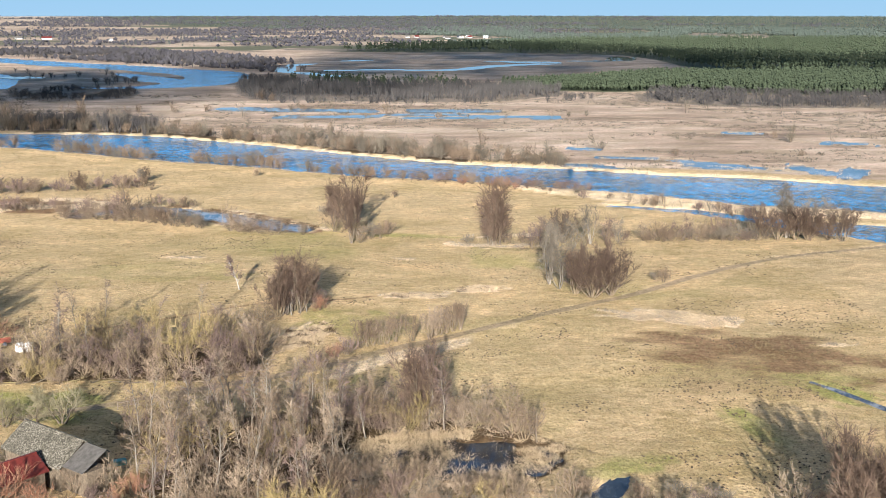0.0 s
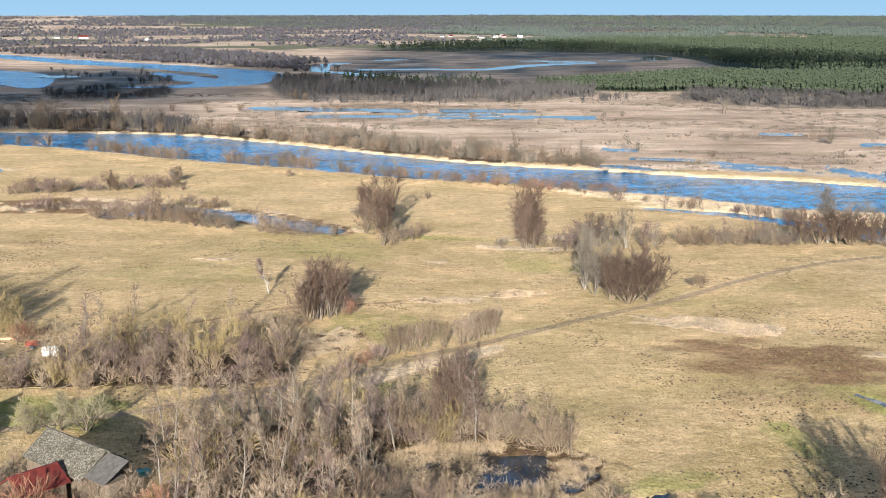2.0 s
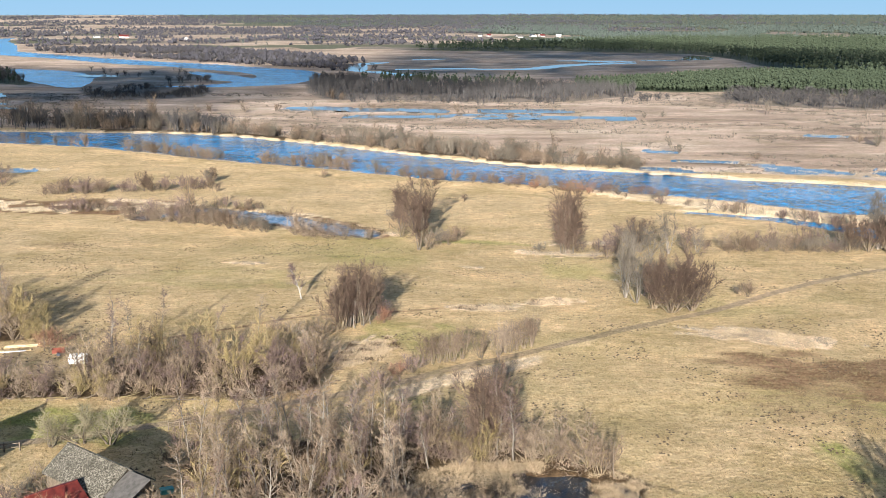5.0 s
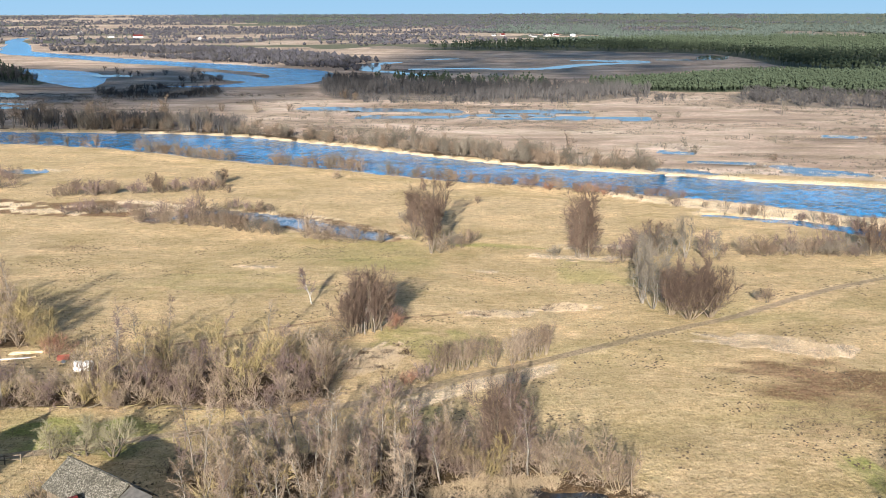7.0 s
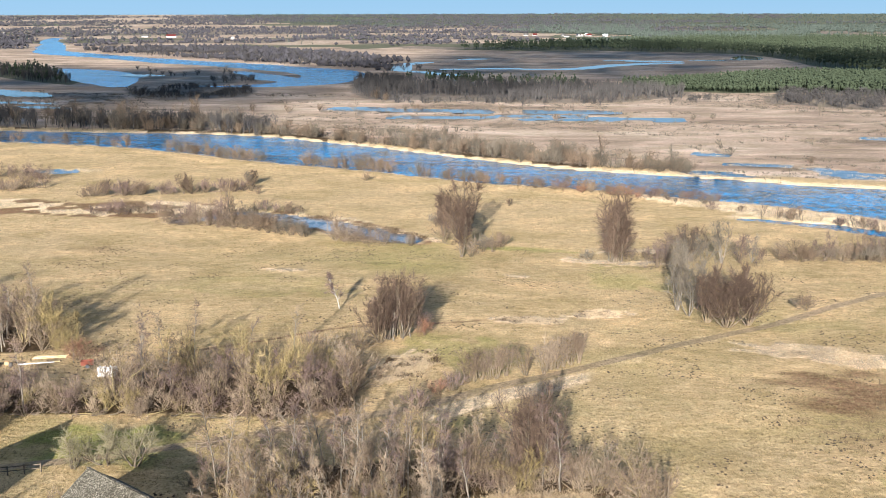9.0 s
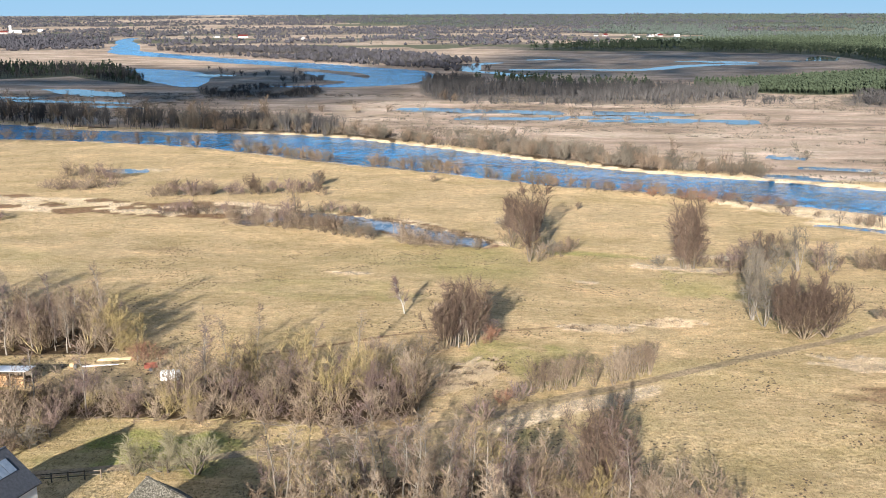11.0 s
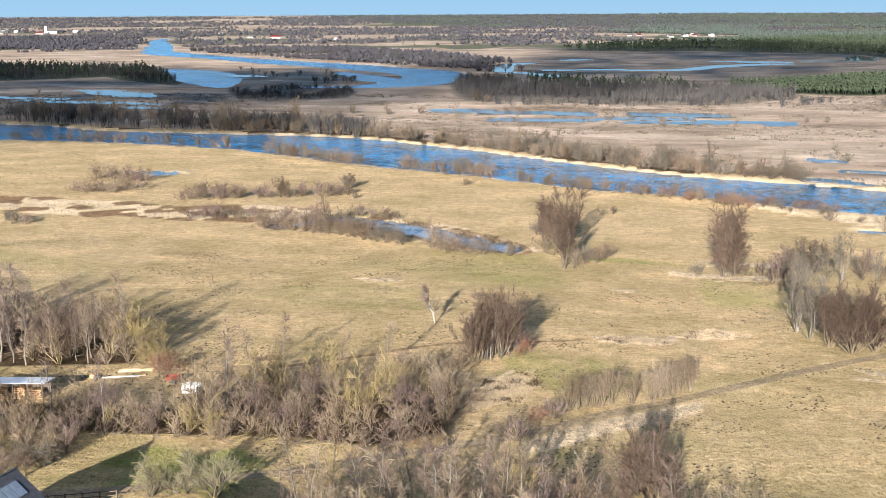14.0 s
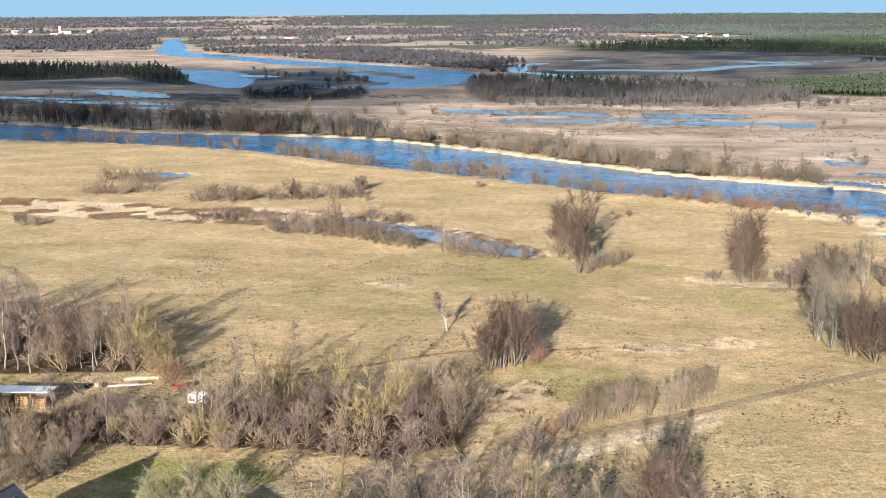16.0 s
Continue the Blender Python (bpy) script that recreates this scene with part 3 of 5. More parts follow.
def limb_line(rng, p, d, length, bends, wiggle, rise):
    pts, d = [p], d / np.linalg.norm(d)
    for _ in range(bends):
        d = d + wiggle * rng.normal(size=3) + np.array([0, 0, rise])
        d /= np.linalg.norm(d)
        pts.append(pts[-1] + d * length / bends)
    return np.array(pts)


def aside(rng, d, angle):
    d, a, b = frame_of(d)
    w = rng.uniform(0, 2 * math.pi)
    return math.cos(angle) * d + math.sin(angle) * (math.cos(w) * a + math.sin(w) * b)


def along(pts, t):
    s = t * (len(pts) - 1)
    i = min(int(s), len(pts) - 2)
    return pts[i] + (s - i) * (pts[i + 1] - pts[i]), pts[i + 1] - pts[i]


def grow(rng, stems, tall, fan, boughs, twigs, sprays, thick, low=0.25, twig_len=0.9, twig_wide=0.03, rise=0.08, droop=0.0, narrow=0.45, fine=True, bend=0.15):
    """A bare tree or shrub: stems from one foot, boughs on them, twigs on the boughs, sprays on the twigs. Returns wood, spray heaps."""
    wood, spray = Heap(), Heap()
    if fine:
        thick, twig_wide, sprays = 1.25 * thick, 1.2 * twig_wide, sprays + 1
    for s in range(stems):
        turn = 2 * math.pi * (s + rng.uniform(-0.3, 0.3)) / stems
        tilt = fan * (rng.uniform(0.1, 1.25) if stems > 1 else rng.uniform(0, 0.25))
        d = np.array([math.sin(tilt) * math.cos(turn), math.sin(tilt) * math.sin(turn), math.cos(tilt)])
        length = tall * rng.uniform(0.78, 1.0)
        foot = 0.25 * thick * stems ** 0.5 * np.array([math.cos(turn), math.sin(turn), 0]) * (stems > 1)
        pts = limb_line(rng, foot - np.array([0, 0, 0.3]), d, length, 5 if fine else 3, bend, rise)
        r = thick * rng.uniform(0.7, 1.0)
        tube(wood, pts, [r, 0.8 * r, 0.6 * r, 0.42 * r, 0.25 * r], 5 if fine else 3)
        for k in range(boughs):
            t = low + (0.97 - low) * (k + rng.uniform(0, 1)) / boughs
            p, dd = along(pts, t)
            bl = tall * narrow * (1.15 - 0.75 * t) * rng.uniform(0.6, 1.15)
            bp = limb_line(rng, p, aside(rng, dd, rng.uniform(0.45, 0.95)), bl, 3 if fine else 2, 0.16, 0.14 - droop)
            br = max(0.42 * r * (1.1 - 0.6 * t), 0.035)
            tube(wood, bp, [br, 0.7 * br, 0.4 * br], 3)
            for m in range(twigs):
                q, qd = along(bp, rng.uniform(0.2, 1.0))
                tl = twig_len * rng.uniform(0.6, 1.4)
                tp = limb_line(rng, q, aside(rng, qd, rng.uniform(0.3, 0.9)), tl, 2, 0.2, 0.1 - droop)
                tube(spray, tp, [twig_wide, 0.6 * twig_wide], 3)
                for _ in range(sprays):
                    u, ud = along(tp, rng.uniform(0.1, 1.0))
                    e = u + aside(rng, ud, rng.uniform(0.25, 0.8)) * tl * rng.uniform(0.4, 0.8) + np.array([0, 0, 0.05 - droop * 0.4])
                    tube(spray, np.array([u, e]), [0.55 * twig_wide], 3)
    return wood, spray


# kind: name, category, label, number of shapes, growth, bark, twig colours
KINDS = {
    "alder": ("alder_tree", "tree", "tall bare grey-brown alder in the wet wood", 5, dict(stems=1, tall=11, fan=0.22, boughs=26, twigs=5, sprays=3, thick=0.13, low=0.28, twig_len=0.75, twig_wide=0.022, narrow=0.19, droop=0.13), BARK_PALE, (TWIG_PURPLE, TWIG_WARM, TWIG_BROWN)),
    "willow": ("willow_tree", "tree", "bare many-stemmed willow with lichen-yellow branches", 6, dict(stems=5, tall=7.2, fan=0.72, boughs=9, twigs=4, sprays=4, thick=0.11, low=0.1, twig_len=1.15, twig_wide=0.03, narrow=0.36, bend=0.24), BARK_MOSS, (TWIG_YELLOW, TWIG_WARM, TWIG_BROWN)),
    "thicket": ("thicket_willow", "shrub", "tangled bare brown willow scrub on wet ground", 5, dict(stems=7, tall=5.6, fan=0.95, boughs=6, twigs=4, sprays=3, thick=0.085, low=0.08, twig_len=1.05, twig_wide=0.028, narrow=0.36, bend=0.24), BARK_BROWN, (TWIG_PURPLE, TWIG_BROWN, TWIG_WARM)),
    "shrub": ("willow_shrub", "shrub", "bare rounded willow shrub of grey-brown rods", 4, dict(stems=11, tall=4.3, fan=0.6, boughs=5, twigs=3, sprays=5, thick=0.055, low=0.3, twig_len=0.95, twig_wide=0.032, narrow=0.3), BARK_BROWN, (TWIG_BROWN, TWIG_GREY)),
    "fan": ("fan_willow", "tree", "large bare willow clump fanning from its foot", 3, dict(stems=12, tall=9.0, fan=0.62, boughs=10, twigs=5, sprays=5, thick=0.11, low=0.2, twig_len=1.1, twig_wide=0.03, narrow=0.23), BARK_BROWN, (TWIG_DARK,)),
    "grey": ("grey_willow", "tree", "bare silver-grey tree on the meadow", 3, dict(stems=4, tall=10, fan=0.4, boughs=11, twigs=5, sprays=6, thick=0.13, low=0.25, twig_len=1.2, twig_wide=0.03, narrow=0.3), BARK_PALE, (TWIG_GREY,)),
    "birch": ("birch_tree", "tree", "slender bare birch with a white trunk on the meadow", 1, dict(stems=1, tall=6.3, fan=0.1, boughs=20, twigs=6, sprays=6, thick=0.14, low=0.25, twig_len=0.8, twig_wide=0.03, narrow=0.32), BARK_WHITE, (TWIG_PURPLE,)),
    "hedge": ("hedge_willow", "shrub", "upright willow shrub with tan stems beside the track", 4, dict(stems=9, tall=4.7, fan=0.42, boughs=5, twigs=3, sprays=3, thick=0.06, low=0.3, twig_len=0.8, twig_wide=0.024, narrow=0.22), BARK_BROWN, (TWIG_WARM, TWIG_BROWN)),
    "column": ("alder_clump", "tree", "dense upright clump of bare dark alders", 3, dict(stems=6, tall=9.5, fan=0.22, boughs=13, twigs=5, sprays=5, thick=0.10, low=0.14, twig_len=1.1, twig_wide=0.03, narrow=0.2), BARK_GREY, (TWIG_DARK,)),
    "russet": ("russet_shrub", "shrub", "dense bare shrub of russet rods", 3, dict(stems=10, tall=4.5, fan=0.6, boughs=5, twigs=4, sprays=4, thick=0.05, low=0.2, twig_len=1.0, twig_wide=0.028, narrow=0.32), BARK_BROWN, (TWIG_RED, TWIG_PURPLE)),
    "round": ("orchard_willow", "tree", "spreading bare willow with a dense yellowish crown", 2, dict(stems=4, tall=4.6, fan=0.95, boughs=10, twigs=6, sprays=6, thick=0.14, low=0.15, twig_len=1.0, twig_wide=0.026, narrow=0.42, droop=0.06), BARK_GREY, (TWIG_OLIVE,)),
    "far": ("bank_tree", "tree", "bare tree on the far river bank", 5, dict(fine=False, stems=2, tall=9.0, fan=0.35, boughs=8, twigs=4, sprays=3, thick=0.16, low=0.25, twig_len=1.5, twig_wide=0.07, narrow=0.34), BARK_GREY, (TWIG_BROWN, TWIG_GREY)),
    "farshrub": ("bank_shrub", "shrub", "bare olive-brown willow shrub on the river bank", 5, dict(fine=False, stems=7, tall=4.6, fan=0.75, boughs=5, twigs=3, sprays=3, thick=0.07, low=0.1, twig_len=1.3, twig_wide=0.07, narrow=0.36), BARK_GREY, (TWIG_GREY, TWIG_BROWN)),
    "scrub": ("low_scrub", "shrub", "low bare dark scrub on the river bank", 3, dict(fine=False, stems=9, tall=2.4, fan=0.95, boughs=3, twigs=3, sprays=2, thick=0.04, low=0.15, twig_len=0.8, twig_wide=0.045, narrow=0.42), BARK_BROWN, (TWIG_BROWN, TWIG_PURPLE)),
}
SHAPES = {}
plant_rng = np.random.default_rng(11)


def plant(kind, x, y, size=1.0, group="", tint=None):
    """A tree or shrub of the kind at x, y; the shapes of a kind share their meshes."""
    name, category, label, shapes, growth, bark, tints = KINDS[kind]
    shape = int(plant_rng.integers(shapes))
    shade = int(plant_rng.integers(len(tints))) if tint is None else tint % len(tints)
    m = pose(x, y, ground_z(x, y) - 0.05, rz=plant_rng.uniform(0, 360)) @ Matrix.Diagonal((size, size, size * plant_rng.uniform(0.92, 1.08), 1))
    key = (kind, shape, shade)
    if key in SHAPES:
        ob = copy_thing(SHAPES[key], m)
    else:
        if (kind, shape) not in SHAPES:
            rng = np.random.default_rng(1000 + 17 * shape + sum(map(ord, kind)))
            SHAPES[kind, shape] = grow(rng, **growth)
        wood, spray = SHAPES[kind, shape]
        ob = new(name)
        part_mesh("trunk", wood.mesh("trunk", bark, True), ob)
        part_mesh("crown", spray.mesh("crown", tints[shade]), ob)
        tagged(ob, label, category)
        SHAPES[key] = ob
        ob = copy_thing(ob, m)
        first = SHAPES[key]
        SHAPES[key] = ob
        for c in (*first.children_recursive, first):
            bpy.data.objects.remove(c)
    if group:
        ob["group"] = group
    return ob


def scatter(rng, poly, gap, keep=lambda x, y: True, tries=30):
    """Spots inside a polygon, none nearer to another than gap."""
    pts = np.array(poly, float)
    lo, hi = pts.min(0), pts.max(0)
    area = np.prod(hi - lo)
    cand = rng.uniform(lo, hi, (int(area / gap**2 * tries / 4), 2))
    cand = cand[inside(cand[:, 0], cand[:, 1], poly) > 0]
    out, cells = [], {}
    for x, y in cand:
        i, j = int(x // gap), int(y // gap)
        if any(math.hypot(x - a, y - b) < gap for u in (-1, 0, 1) for v in (-1, 0, 1) for a, b in cells.get((i + u, j + v), ())):
            continue
        if keep(x, y):
            cells.setdefault((i, j), []).append((x, y))
            out.append((float(x), float(y)))
    return out


def off_track(x, y, wide=1.8):
    return band(np.array([x]), np.array([y]), np.c_[TRACK, np.zeros(len(TRACK))])[0] < -wide


TRUNK_RNG = np.random.default_rng(5)


def wood(poly, gap, mix, group, lo=0.7, hi=1.15, keep=None):
    kinds, weights = zip(*mix)
    for x, y in scatter(TRUNK_RNG, poly, gap, keep or clear):
        kind = kinds[int(TRUNK_RNG.choice(len(kinds), p=np.array(weights) / sum(weights)))]
        plant(kind, x, y, TRUNK_RNG.uniform(lo, hi), group)


def clear(x, y):
    """Not on the track, nor in the sheds and the yard."""
    return off_track(x, y) and not (-93 < x < -80 and 141 < y < 151) and not (-57 < x < -34 and 96 < y < 109) and not (-67.5 < x < -59.5 and 142.5 < y < 157)


wood(THICKET, 2.25, [("thicket", 5), ("willow", 4), ("alder", 0.6)], "wet thicket", 0.5, 1.12)
wood(LEFT_WOOD, 2.3, [("thicket", 4), ("willow", 2.5), ("alder", 4)], "left wood", 0.8, 1.2)
for x, y, s in [(-77.5, 168, 1.0), (-75, 166, 0.9), (-79, 172, 1.05), (-76, 171.5, 0.9), (-73.5, 164.5, 0.8)]:
    plant("willow", x, y, s, "left wood", 0)
wood([(-36, 117), (-28, 122), (-18, 125), (-12, 121), (-10, 108), (-10, 86), (-27, 86), (-31, 98), (-30, 106), (-36, 112)], 1.95, [("alder", 6), ("willow", 1.5), ("thicket", 3)], "alder wood", 0.65, 1.02)
wood([(-95, 137), (-74, 136.5), (-69, 131), (-67.5, 125), (-70, 119), (-95, 118)], 2.4, [("thicket", 4), ("willow", 2), ("shrub", 2)], "garden thicket", 0.6, 0.95)
wood([(-14, 122), (-2, 123.5), (6, 119.5), (12.3, 115.5), (12, 113), (3, 117), (-6, 115), (-12, 112)], 1.45, [("alder", 1), ("willow", 2.5), ("thicket", 6)], "pond-side scrub", 0.6, 0.92)
wood([(-12, 104), (-6, 98), (1, 97), (9, 98), (10, 92), (-8, 88)], 1.9, [("thicket", 4), ("willow", 1), ("shrub", 2)], "pond-side scrub", 0.6, 0.9)
wood([(-58, 90), (-48, 89), (-48, 98), (-57, 101)], 3.2, [("thicket", 3), ("russet", 2), ("willow", 1)], "garden trees", 0.7, 1.0)
wood([(-37, 89), (-30, 88), (-30, 99), (-35, 101)], 3.0, [("thicket", 3), ("russet", 1)], "garden trees", 0.6, 0.85)
wood([(36, 82), (58, 84), (57, 98), (48, 98.5), (42, 95), (36, 92)], 2.6, [("russet", 3), ("thicket", 3), ("fan", 1)], "field-edge shrubs", 0.8, 1.15)
wood([(12, 90), (30, 88), (30, 95.5), (22, 97.5), (13, 97)], 2.2, [("shrub", 3), ("thicket", 1)], "field-edge shrubs", 0.55, 0.85, lambda x, y: abs(x - 18) > 1.6)

# single trees and shrubs on the meadow: kind, x, y, size
for kind, x, y, size in [("birch", -38.4, 198.5, 1.1), ("fan", 28.4, 192.0, 1.1), ("fan", 32.3, 194.2, 1.0), ("fan", 25.6, 195.5, 0.95), ("fan", 30, 197, 1.05), ("grey", 23, 200, 0.9), ("grey", 21.5, 204, 1.0), ("grey", 25, 206, 0.95), ("grey", 28, 212, 1.0), ("grey", 22.5, 219, 0.9), ("grey", 33, 208, 0.8),
                         ("shrub", 44.5, 207, 0.95), ("shrub", 43, 209, 0.6), ("column", 11.6, 248.6, 1.4), ("column", 13.8, 249.2, 1.5), ("column", 12.6, 251, 1.5), ("alder", 12.3, 249, 1.35), ("alder", 13.8, 250, 1.3), ("alder", 11.2, 250.2, 1.25), ("alder", 12.8, 250.8, 1.35), ("fan", 12.5, 249.5, 0.9), ("shrub", 6.5, 250, 1.0), ("scrub", 19.5, 251.5, 1.2), ("scrub", 16, 250.5, 1.1),
                         ("thicket", 23.5, 248, 1.3), ("grey", 26.5, 247, 0.8), ("grey", 31, 246, 0.85), ("grey", 35, 249, 0.9), ("thicket", 39, 250, 1.25), ("grey", 42, 252, 0.75), ("fan", 29, 251, 0.9), ("thicket", 21, 244, 1.2),
                         ("fan", -24.1, 273.9, 1.2), ("column", -22.6, 275.4, 1.1), ("column", -27.9, 278.9, 0.95), ("column", -21.2, 251.5, 0.8), ("thicket", -19.2, 252.0, 1.1), ("shrub", -17.0, 258.2, 1.3), ("shrub", -14.7, 258.7, 1.25), ("shrub", -13.1, 265.0, 1.0), ("thicket", -29.5, 291, 1.0), ("shrub", -31, 289, 1.0), ("thicket", -27, 268, 0.9),
                         ("alder", -27, 178, 0.75), ("column", -26.4, 177.8, 0.74), ("column", -24.6, 179.2, 0.8), ("column", -25.6, 180.6, 0.76), ("column", -28, 176.6, 0.62), ("alder", -24.3, 178.5, 0.75), ("alder", -25.6, 177.2, 0.8), ("fan", -27.5, 176, 0.85), ("fan", -24.2, 180.5, 0.85), ("alder", -23.3, 180.0, 0.75), ("russet", -22, 183.5, 1.1), ("russet", -21.2, 181.5, 0.85), ("thicket", -30, 173, 0.9),
                         ("shrub", -97, 353, 1.35), ("fan", -96.6, 354, 0.55), ("scrub", -62, 366, 1.0), ("shrub", -14, 322, 0.85), ("fan", -112, 334, 0.62), ("scrub", -90, 336, 0.8), ("shrub", -168, 283, 1.25), ("scrub", -165, 284, 1.2), ("shrub", -171, 287, 0.8),
                         ("scrub", -17.5, 143, 1.0), ("russet", -15.6, 150.5, 0.55), ("scrub", -13.8, 152.2, 1.0), ("column", -1.6, 121.6, 0.8), ("column", -3.2, 120.6, 0.68), ("column", -0.2, 120.4, 0.62), ("alder", -1, 121.5, 0.8), ("alder", -3.8, 121.2, 0.75), ("round", -50, 120.5, 1.0), ("round", -46.8, 120.2, 1.05), ("round", -53.5, 119, 0.85), ("grey", -48.8, 100.5, 0.5), ("thicket", -47.2, 103.5, 0.7), ("thicket", -49.5, 105, 0.75), ("russet", -50, 98, 1.0), ("russet", -40.4, 92.6, 0.95), ("russet", -43.6, 92.4, 1.2), ("russet", -46.2, 92.8, 1.15), ("shrub", -37.5, 113.5, 0.8), ("thicket", -37.6, 96.5, 0.6), ("russet", -70.8, 161.5, 1.15),
                         ("alder", -71.5, 160.8, 0.55), ("alder", -61, 160, 0.7), ("alder", -58.5, 163, 0.75), ("alder", -54.5, 165.5, 0.85), ("alder", -47, 168, 0.8), ("alder", -40, 170, 0.75)]:
    plant(kind, x, y, size)


def row(kind, line, step, jitter, lo, hi, group, seed):
    """Shrubs along a line of control points."""
    rng = np.random.default_rng(seed)
    for p in spline(line, step):
        if rng.uniform() < 0.88:
            plant(kind, p[0] + rng.normal() * jitter, p[1] + rng.normal() * jitter, rng.uniform(lo, hi), group)


row("thicket", [(-92, 138.5), (-75, 135.8), (-57, 137), (-46, 138.8), (-35, 138), (-27, 143)], 2.2, 0.5, 0.35, 0.6, "wet thicket", 30)
row("hedge", [(-12.4, 156.0), (-8, 158.4), (-4, 160.6), (0.3, 164.8), (4.2, 169.2)], 1.2, 0.4, 0.85, 1.08, "willow hedge", 1)
row("thicket", [(49, 255), (60, 256.5), (72, 258)], 1.7, 1.2, 0.9, 1.3, "inlet trees", 2)
row("shrub", [(47, 254), (60, 255), (72, 257), (80, 257.5)], 2.0, 1.0, 0.8, 1.2, "inlet trees", 3)
row("grey", [(80, 259), (88, 260), (97, 260)], 2.6, 1.6, 0.9, 1.35, "inlet trees", 4)
row("fan", [(78, 257), (87, 257), (96, 257.5)], 3.0, 1.0, 0.75, 1.2, "inlet trees", 5)
row("farshrub", [(-152, 435.5), (-130, 422), (-108, 407)], 2.3, 1.0, 0.8, 1.25, "south bank shrubs", 6)
row("farshrub", [(-90, 399), (-72, 391), (-56, 383)], 2.2, 1.0, 0.8, 1.3, "south bank shrubs", 7)
row("far", [(-146, 433), (-75, 392), (-62, 385)], 30, 1.0, 0.7, 1.0, "south bank trees", 8)
row("farshrub", [(-46, 377), (-32, 369), (-20, 361)], 2.1, 0.8, 0.7, 1.0, "south bank shrubs", 9)
row("scrub", [(-14, 356), (5, 349), (20, 341), (34, 335), (44, 330)], 2.0, 1.2, 0.8, 1.5, "south bank scrub", 10)
row("russet", [(4, 347), (14, 342), (22, 337)], 2.8, 1.2, 0.6, 0.9, "south bank scrub", 11)
row("shrub", [(30, 333), (38, 329), (46, 324)], 3.0, 1.0, 0.6, 0.95, "south bank shrubs", 12)
row("scrub", [(46, 318), (58, 309), (75, 297), (84, 290)], 3.4, 1.4, 0.7, 1.3, "inlet scrub", 13)
row("far", [(54, 310), (68, 300), (74, 296)], 10, 1.0, 0.4, 0.6, "inlet trees", 14)
row("scrub", [(-140, 326), (-125, 329), (-112, 334), (-100, 339), (-92, 342)], 2.2, 1.2, 1.0, 1.6, "old hedgerow", 15)
row("thicket", [(-138, 325), (-131, 327), (-124, 329)], 1.7, 1.2, 0.6, 0.9, "old hedgerow", 16)
row("thicket", [(-103, 290), (-95, 286.5), (-86, 284), (-80, 283)], 1.5, 1.3, 1.0, 1.4, "old arm shrubs", 17)
row("thicket", [(-100, 294), (-92, 292), (-86, 290)], 1.8, 1.5, 0.9, 1.3, "old arm shrubs", 18)
row("shrub", [(-79, 281.5), (-70, 277), (-61, 272.5)], 1.3, 0.7, 1.0, 1.45, "old arm shrubs", 19)
row("thicket", [(-54, 270), (-47, 267.5), (-40, 266)], 1.3, 0.9, 0.75, 1.15, "old arm shrubs", 20)
row("shrub", [(-35, 264.5), (-32, 265)], 1.8, 0.5, 0.9, 1.3, "old arm shrubs", 21)
row("scrub", [(-82, 309), (-74, 305), (-69, 303)], 2.4, 0.8, 0.7, 1.1, "old arm shrubs", 22)
row("thicket", [(-178, 336), (-170, 336), (-162, 341)], 1.0, 1.6, 0.75, 1.0, "meadow clump", 23)
row("thicket", [(-186, 362), (-178, 366), (-172, 362), (-165, 357)], 1.4, 2.0, 0.7, 1.0, "meadow clump", 24)
row("scrub", [(-124, 296), (-118, 299), (-108, 301)], 2.2, 1.2, 0.9, 1.4, "old arm shrubs", 25)
row("farshrub", [(-330, 462), (-270, 460), (-240, 458), (-200, 452), (-170, 444)], 7.5, 1.2, 0.8, 1.3, "south bank shrubs", 26)
for x, y, s in [(-83, 287.5, 1.25), (-82, 289, 1.1), (-50.5, 272, 0.7)]:
    plant("far", x, y, s, "old arm shrubs")

# the far bank and the marsh beyond it
north_rng = np.random.default_rng(21)


def north(x, off):
    return float(np.interp(x, NORTH_BANK[:, 0], NORTH_BANK[:, 1])) + off


for _ in range(105):
    x = north_rng.uniform(-95, 42)
    off = abs(north_rng.normal()) * 9 + 3.5
    plant("farshrub", x, north(x, off), north_rng.uniform(0.65, 1.2), "north bank shrubs")
for _ in range(46):
    x = north_rng.uniform(-90, 44)
    plant("far", x, north(x, north_rng.uniform(8, 38)), north_rng.uniform(0.6, 1.0), "north bank trees")
for _ in range(60):
    x = north_rng.uniform(-210, -95)
    plant("farshrub", x, north(x, north_rng.uniform(3.5, 26)), north_rng.uniform(0.8, 1.35), "north bank shrubs")
for _ in range(120):
    x = north_rng.uniform(-390, -135)
    plant("far", x, north(x, north_rng.uniform(5, 50) * (1 if x < -170 else 0.6)), north_rng.uniform(0.8, 1.25), "north bank trees")
